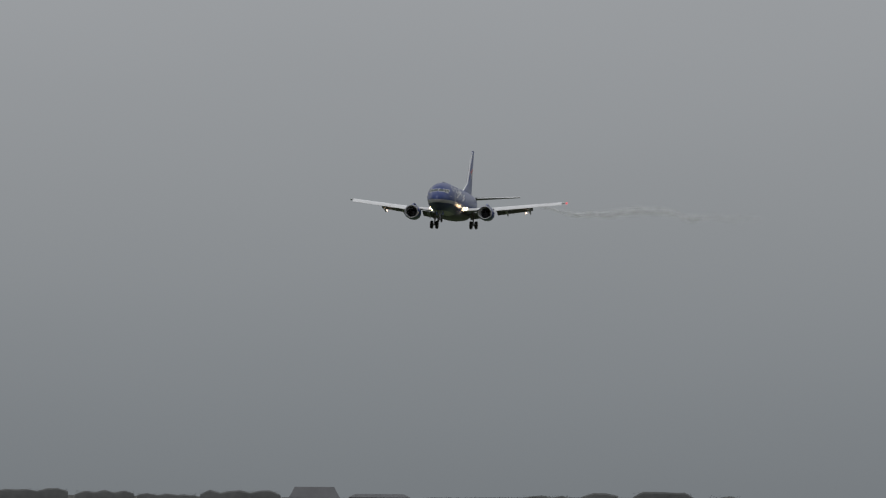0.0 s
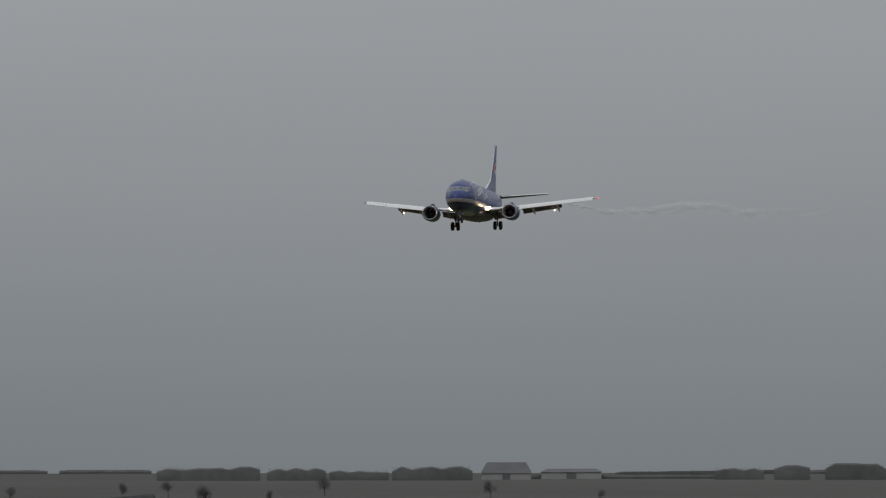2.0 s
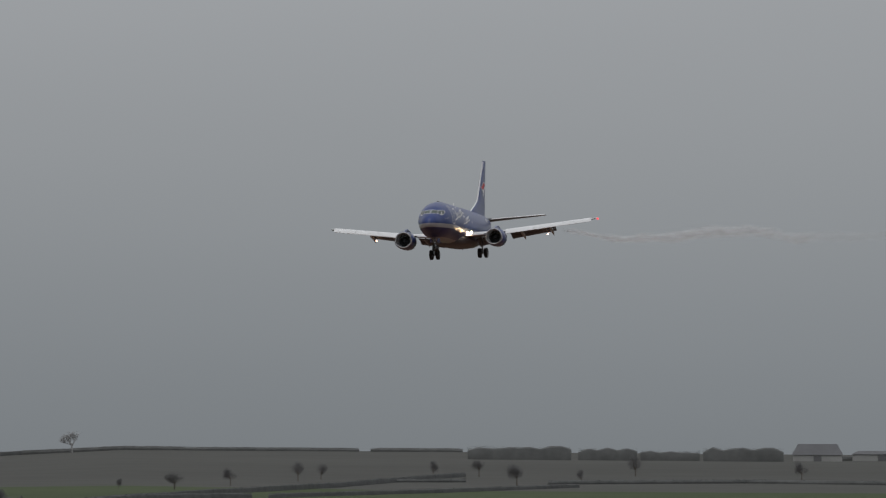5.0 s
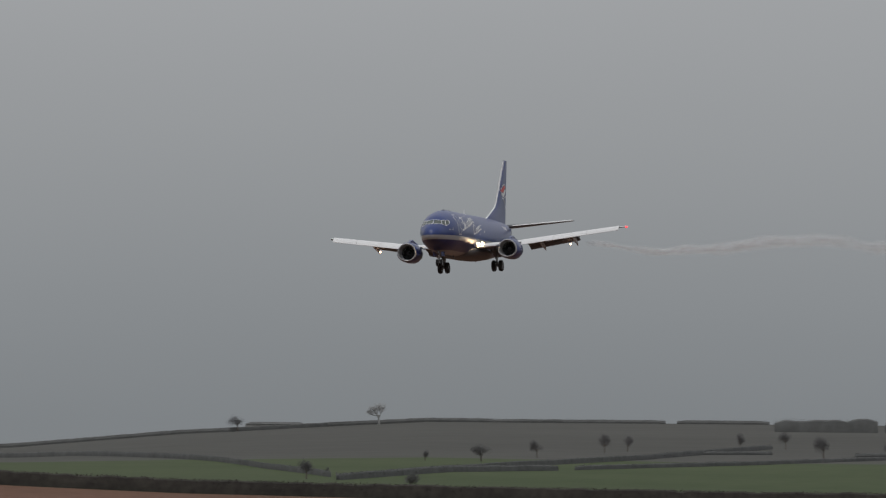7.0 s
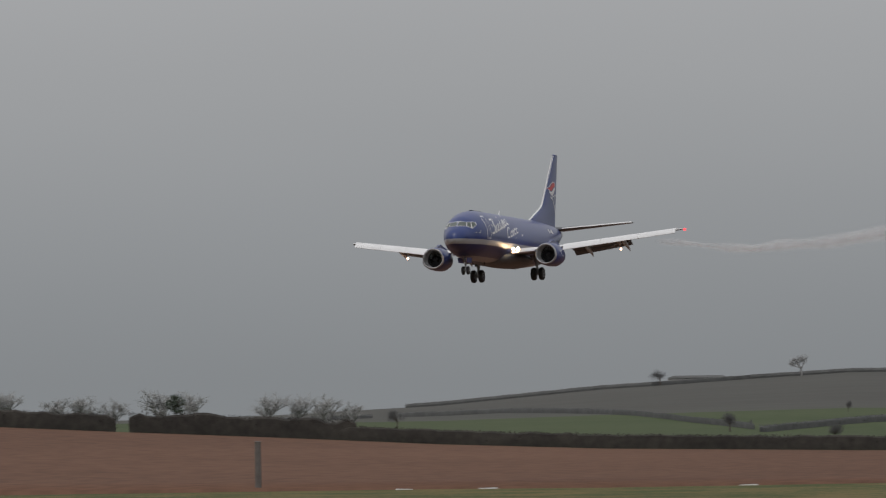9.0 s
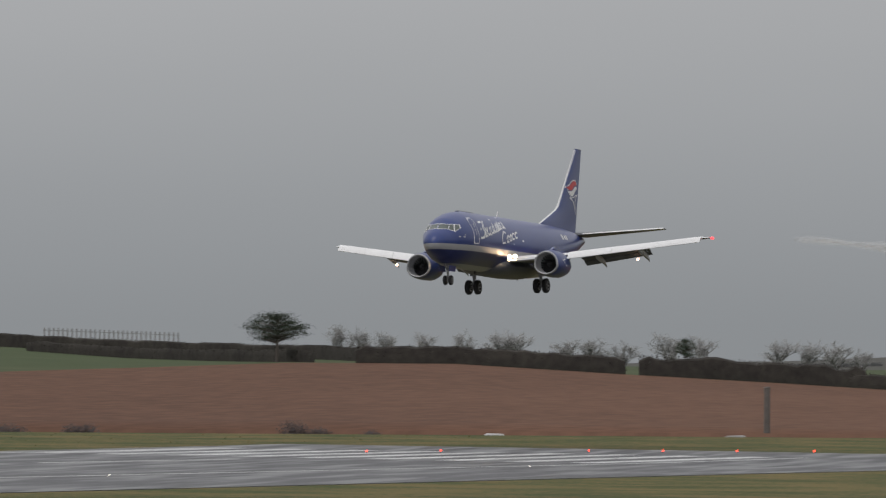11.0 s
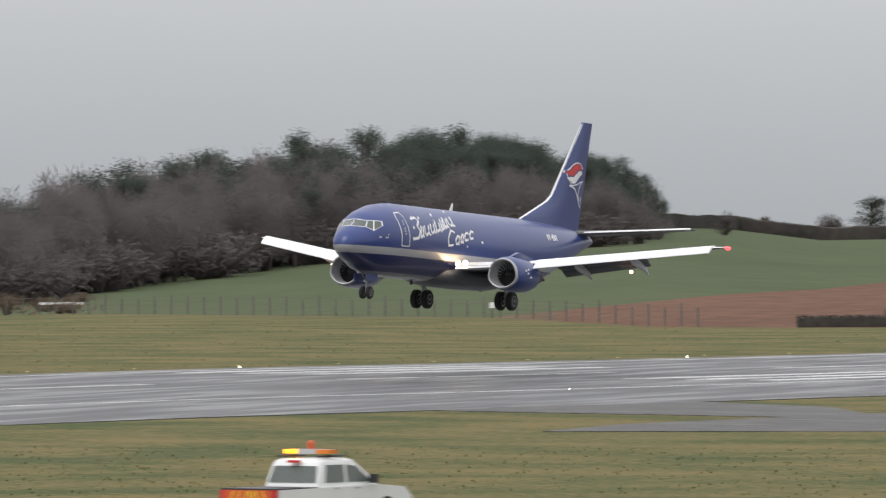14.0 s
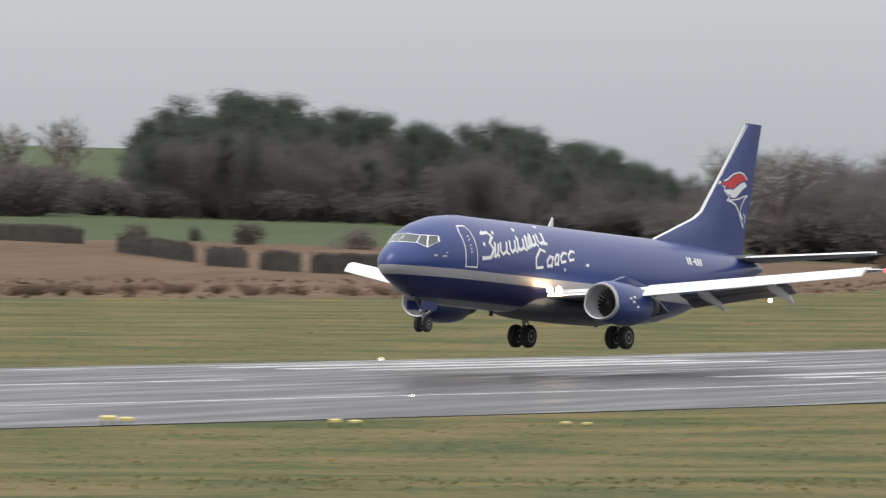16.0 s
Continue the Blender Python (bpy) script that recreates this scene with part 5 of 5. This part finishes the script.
def barn(bear, dist, w, h, ridge, label, roof="slate"):
    ob = thing("barn", label, "barn")
    d = w * .5
    g = Geo()
    g.loft([[Vector((x, y, z)) for x, y in ((-w / 2, -d / 2), (w / 2, -d / 2), (w / 2, d / 2), (-w / 2, d / 2))] for z in (-.5, h)])
    part("wall", g, M["pale_wall"], ob)
    g = Geo()
    g.face((-w / 2 - .3, -d / 2 - .3, h), (w / 2 + .3, -d / 2 - .3, h), (w / 2 - w * .1, 0, ridge), (-w / 2 + w * .1, 0, ridge))
    g.face((w / 2 + .3, d / 2 + .3, h), (-w / 2 - .3, d / 2 + .3, h), (-w / 2 + w * .1, 0, ridge), (w / 2 - w * .1, 0, ridge))
    g.face((-w / 2 - .3, d / 2 + .3, h), (-w / 2 - .3, -d / 2 - .3, h), (-w / 2 + w * .1, 0, ridge))
    g.face((w / 2 + .3, -d / 2 - .3, h), (w / 2 + .3, d / 2 + .3, h), (w / 2 - w * .1, 0, ridge))
    part("roof", g, M[roof], ob)
    g = Geo()
    g.box((-w * .08, -d / 2 - .08, -.3), (w * .08, -d / 2 - .004, h * .85))
    part("door", g, M["slate"], ob)
    ob.matrix_world = Matrix.Translation(spot(bear, dist)) @ Matrix.Rotation(radians(bear), 4, "Z")


M["slate"] = material("grey_slate_roof", (0.12, 0.12, 0.125), 0.8, var=0.15, scale=.3)
M["pale_wall"] = material("pale_rendered_wall", (0.3, 0.3, 0.29), 0.9, var=0.1, scale=.3)
barn(.765, 2400, 12.5, 1.6, 4.4, "grey slate-roofed barn on the hill crest")
barn(.37, 2420, 15.5, 1.7, 2.6, "long pale farm shed on the hill crest")
barn(5.92, 2592, 16.5, 1.3, 1.9, "long low farm shed on the skyline", "hazed_hedge")


def build_tape():
    """Pale fence tape across the pasture below the wood."""
    ob = thing("pasture_fence", "pale tape fence across the green pasture", "fence")
    for b0, b1, d in ((14.2, 13.85, 1290), ):
        g = Geo()
        n = 6
        rings = []
        for k in range(n + 1):
            p = spot(b0 + (b1 - b0) * k / n, d, 0)
            rings.append([p + Vector((0, 0, .42)), p + Vector((0, .05, .42)), p + Vector((0, .05, .68)), p + Vector((0, 0, .68))])
        g.loft(rings)
        part("tape", g, M["tape"], ob)
        for k in range(n + 1):
            g = Geo()
            g.tube(spot(b0 + (b1 - b0) * k / n, d + .2, -.1), spot(b0 + (b1 - b0) * k / n, d + .2, .9), .05, .05, 5)
            part("post", g, M["wood_post"], ob)


build_tape()


# ---- vehicles ----
def car(m, paint, tone):
    ob = thing("car", tone + " car passing along the road beyond the grass", "car", "cars on the road")
    prof = ((-2.1, .35), (-2.15, .7), (-1.95, .92), (-1.2, 1.0), (-.7, 1.42), (.6, 1.46), (1.3, .98), (2.0, .9), (2.15, .6), (2.1, .35))
    g = Geo()
    g.loft([[Vector((x, y * (.86 if z > 1.1 else 1), z)) for x, z in prof] for y in (-.82, -.7, .7, .82)])
    part("body", g, M[paint], ob, "", True)
    for s in (-1, 1):
        g = Geo()
        g.face((-1.05, s * .73, 1.02), (1.05, s * .73, 1.02), (.55, s * .715, 1.38), (-.65, s * .715, 1.38))
        part("side_window", g, M["pane"], ob)
        for x in (-1.3, 1.3):
            g = Geo()
            g.turn(((-.1, .1), (-.1, .31), (.1, .31), (.1, .1)), (x, s * .75, .31), "y", 14)
            part("wheel", g, M["tyre"], ob)
    ob.matrix_world = m
    return ob


CARS = [(9.71, 10.3, -1.3), (8.24, 8.2, -1.3), (6.66, 8.2, -1.3), (10.24, 11.0, 1.26)]
CAR_OBJECTS = []
for b, t0, rate in CARS:
    m = Matrix.Translation(spot(b, 752))
    CAR_OBJECTS.append(car(m, *(("grey", "grey") if b == 9.71 else ("car_white", "white"))))


def build_pickup():
    """x forward, y left."""
    ob = thing("pickup_truck", "white airfield pickup with chevron tailgate and amber light bar", "pickup")
    g = Geo()
    lower = ((-2.55, .45), (-2.58, .95), (-2.5, 1.0), (-.95, 1.02), (1.3, 1.06), (2.35, .98), (2.6, .75), (2.6, .45))
    g.loft([[Vector((x, y, z)) for x, z in lower] for y in (-.9, -.84, .84, .9)])
    body = part("body", g, M["car_white"], ob, "white body", True)
    g = Geo()
    cab = lambda x0, x1, w, z: [Vector((x, y, z)) for x, y in ((x0, -w), (x1, -w), (x1, w), (x0, w))]
    g.loft([cab(-.95, 1.35, .84, 1.02), cab(-.9, 1.2, .82, 1.2), cab(-.74, .6, .76, 1.6), cab(-.68, .5, .72, 1.68), cab(-.55, .35, .6, 1.73)])
    part("cab", g, M["car_white"], ob, "white cab", True)
    g = Geo()
    g.face((-.925, -.76, 1.15), (-.925, .76, 1.15), (-.775, .68, 1.55), (-.775, -.68, 1.55))
    g.v = [(x - .012, y, z) for x, y, z in g.v]
    part("rear_window", g, M["pane"], ob, "dark rear window")
    for s in (-1, 1):
        for q in (((-.66, 1.14), (.1, 1.14), (.1, 1.57), (-.56, 1.57)), ((.2, 1.14), (1.1, 1.14), (.6, 1.52), (.2, 1.57))):
            g = Geo()
            g.face(*[Vector((x, s * (np.interp(z, (1.02, 1.2, 1.6), (.84, .82, .76)) + .012), z)) for x, z in q])
            part("side_window", g, M["pane"], ob, "dark side window")
        g = Geo()
        g.box((.95, s * .9, 1.1), (1.08, s * 1.1, 1.32))
        part("mirror", g, M["dark"], ob, "black door mirror")
        g = Geo()
        g.tube((-.7, s * .6, 1.78), (.3, s * .6, 1.78), .025)
        part("roof_rail", g, M["dark"], ob)
        for x in (-1.55, 1.65):
            g = Geo()
            g.turn(((-.12, .15), (-.12, .36), (-.08, .39), (.08, .39), (.12, .36), (.12, .15)), (x, s * .8, .39), "y", 18)
            part("wheel", g, M["tyre"], ob, "black wheel")
        g = Geo()
        g.box((-2.6, s * .9 - .12 * (s > 0), .7), (-2.5, s * .9 + .12 * (s < 0), 1.0))
        part("tail_lamp", g, M["red"], ob, "red tail lamp")
        for x in (-.3, .5):
            g = Geo()
            g.box((x - .09, s * .9, .98), (x + .09, s * .925, 1.02))
            part("door_handle", g, M["grey"], ob)
    g = Geo()
    g.box((-2.625, -.76, .5), (-2.586, .76, 1.0))
    gate = part("tailgate", g, M["orange"], ob, "red tailgate")
    for k in range(7):
        y = -.66 + .22 * k
        s = 1 if y < 0 else -1
        g = Geo()
        g.face((-2.632, y - .05, .52), (-2.632, y + .01, .52), (-2.632, y + .01 + s * .2, .98), (-2.632, y - .05 + s * .2, .98))
        part("chevron", g, M["yellow_paint"], gate, "yellow chevron stripe")
    g = Geo()
    g.box((-2.6, -.86, 1.003), (-.97, .86, 1.04))
    part("bed_cover", g, M["dark"], ob, "black load-bed cover")
    g = Geo()
    g.box((-.935, -.16, 1.63), (-.76, .16, 1.69))
    part("brake_lamp", g, M["red"], ob)
    g = Geo()
    g.box((-.36, -.3, 1.83), (-.06, .3, 1.95))
    bar = part("light_bar", g, M["grey"], ob, "grey centre of the light bar")
    for s in (-1, 1):
        g = Geo()
        g.box((-.37, s * .3 if s > 0 else -.72, 1.84), (-.05, .72 if s > 0 else -.3, 1.94))
        part("beacon", g, M["amber_glow"] if s > 0 else M["amber"], bar, "amber beacon lens")
        g = Geo()
        g.tube((-.2, s * .5, 1.72), (-.2, s * .5, 1.83), .03)
        part("bracket", g, M["dark"], bar)
    g = Geo()
    g.turn(((0, .075), (.15, .08), (.2, .05), (.22, .01)), (-.2, 0, 1.953), "z", 12)
    part("beacon", g, M["orange"], bar, "red beacon dome")
    return ob


M["amber"] = material("amber_plastic", (0.7, 0.2, 0.03), 0.3, var=0.05)
PICKUP = build_pickup()


# ---- the vapour drawn off the flap tip ----
def build_vapour():
    m = bpy.data.materials.new("thin_vapour")
    m.use_nodes = True
    nt = m.node_tree
    nt.nodes.remove(nt.nodes["Principled BSDF"])
    front, back, clear = (nt.nodes.new("ShaderNodeBsdf" + k) for k in ("Diffuse", "Translucent", "Transparent"))
    both, veil = nt.nodes.new("ShaderNodeMixShader"), nt.nodes.new("ShaderNodeMixShader")
    front.inputs["Color"].default_value = back.inputs["Color"].default_value = (0.97, 0.97, 0.97, 1)
    nt.links.new(front.outputs[0], both.inputs[1])
    nt.links.new(back.outputs[0], both.inputs[2])
    nt.links.new(clear.outputs[0], veil.inputs[1])
    nt.links.new(both.outputs[0], veil.inputs[2])
    nt.links.new(veil.outputs[0], nt.nodes["Material Output"].inputs["Surface"])
    n = nt.nodes.new("ShaderNodeTexNoise")
    n.inputs["Scale"].default_value = .08
    co = nt.nodes.new("ShaderNodeTexCoord")
    r = nt.nodes.new("ShaderNodeMapRange")
    r.inputs["From Min"].default_value, r.inputs["From Max"].default_value = .25, .75
    r.inputs["To Min"].default_value, r.inputs["To Max"].default_value = .05, .2
    nt.links.new(co.outputs["Object"], n.inputs["Vector"])
    nt.links.new(n.outputs["Fac"], r.inputs[0])
    fade = nt.nodes.new("ShaderNodeValToRGB")
    els = fade.color_ramp.elements
    els[0].position, els[0].color = 0.0, (0, 0, 0, 1)
    els[1].position, els[1].color = 1.0, (0, 0, 0, 1)
    for pos, v in ((.015, .45), (.07, 1), (.45, .9), (.75, .35)):
        els.new(pos).color = (v, v, v, 1)
    sep, along, mul = nt.nodes.new("ShaderNodeSeparateXYZ"), nt.nodes.new("ShaderNodeMapRange"), nt.nodes.new("ShaderNodeMath")
    along.inputs["From Min"].default_value, along.inputs["From Max"].default_value = -18.5, -190
    mul.operation = "MULTIPLY"
    nt.links.new(co.outputs["Object"], sep.inputs[0])
    nt.links.new(sep.outputs["X"], along.inputs[0])
    nt.links.new(along.outputs[0], fade.inputs[0])
    nt.links.new(fade.outputs[0], mul.inputs[0])
    nt.links.new(r.outputs[0], mul.inputs[1])
    nt.links.new(mul.outputs[0], veil.inputs[0])
    g = Geo()
    for width in (1.6, 1.2, .85, .5):
        rings = []
        for k in range(120):
            d = k * 1.45
            drop = float(np.interp(d, (0, 12, 27, 42, 60, 85, 110, 150, 200), (2.5, 1.95, 1.6, 1.7, 2.2, 2.75, 1.9, 2.2, 2.4)))
            c = Vector((-18.5 - d, 9.8 + .3 * math.sin(d * .09), drop + .021 * d + .1 * math.sin(d * .21)))
            rad = width * (.13 + .3 * min(1, d / 60) + .05 * math.sin(d * .4))
            rings.append([c + Vector((0, rad * math.cos(a), rad * math.sin(a))) for a in (2 * math.pi * i / 8 for i in range(8))])
        g.loft(rings, False, False)
    return tagged(part("vapour_trail", g, m, None, "", True), "thin white wavering vapour trailing behind the flap", "vapour", kind="stuff")


VAPOUR = build_vapour()


def motions():
    walk(PLANE, [(t, pose(x, y, z, r, -p, h)) for t, x, y, z, h, p, r in PLANE_ROWS])
    # the vapour follows the flap until the airliner flares, then hangs where it was shed
    trail = [(t, pose(x, y, z, 0, 0, -102)) for t, x, y, z, h, p, r in PLANE_ROWS if t <= 10.5]
    x, y, z = trail[-1][1].translation
    trail += [(11.5, pose(x + .5, y + 2, z - .3, 0, 0, -102)), (13, pose(x + 1, y + 3, z - .6, 0, 0, -102)), (16, pose(x + 2, y + 4, z - 1, 0, 0, -102))]
    walk(VAPOUR, trail)
    for ob, (b, t0, rate) in zip(CAR_OBJECTS, CARS):
        rows = []
        for k in range(9):
            bear = b + rate * (2 * k - t0)
            p = spot(bear, float(np.interp(bear, BEAR, EDGE)) + 7)
            rows.append((2.0 * k, pose(p.x, p.y, p.z - .2, 0, 0, bear + (180 if rate > 0 else 0))))
        walk(ob, rows)
    rows = []
    for k in range(17):
        gone = (k - 14) * (1.06 if k > 14 else 1)
        x, y = -72.0 + 3.34 * gone, 220.6 + 8.34 * gone
        z = height(math.degrees(math.atan2(-x, y)), math.hypot(x, y))
        rows.append((float(k), pose(x, y, z, 0, 0, math.degrees(math.atan2(8.34, 3.34)))))
    walk(PICKUP, rows)


motions()
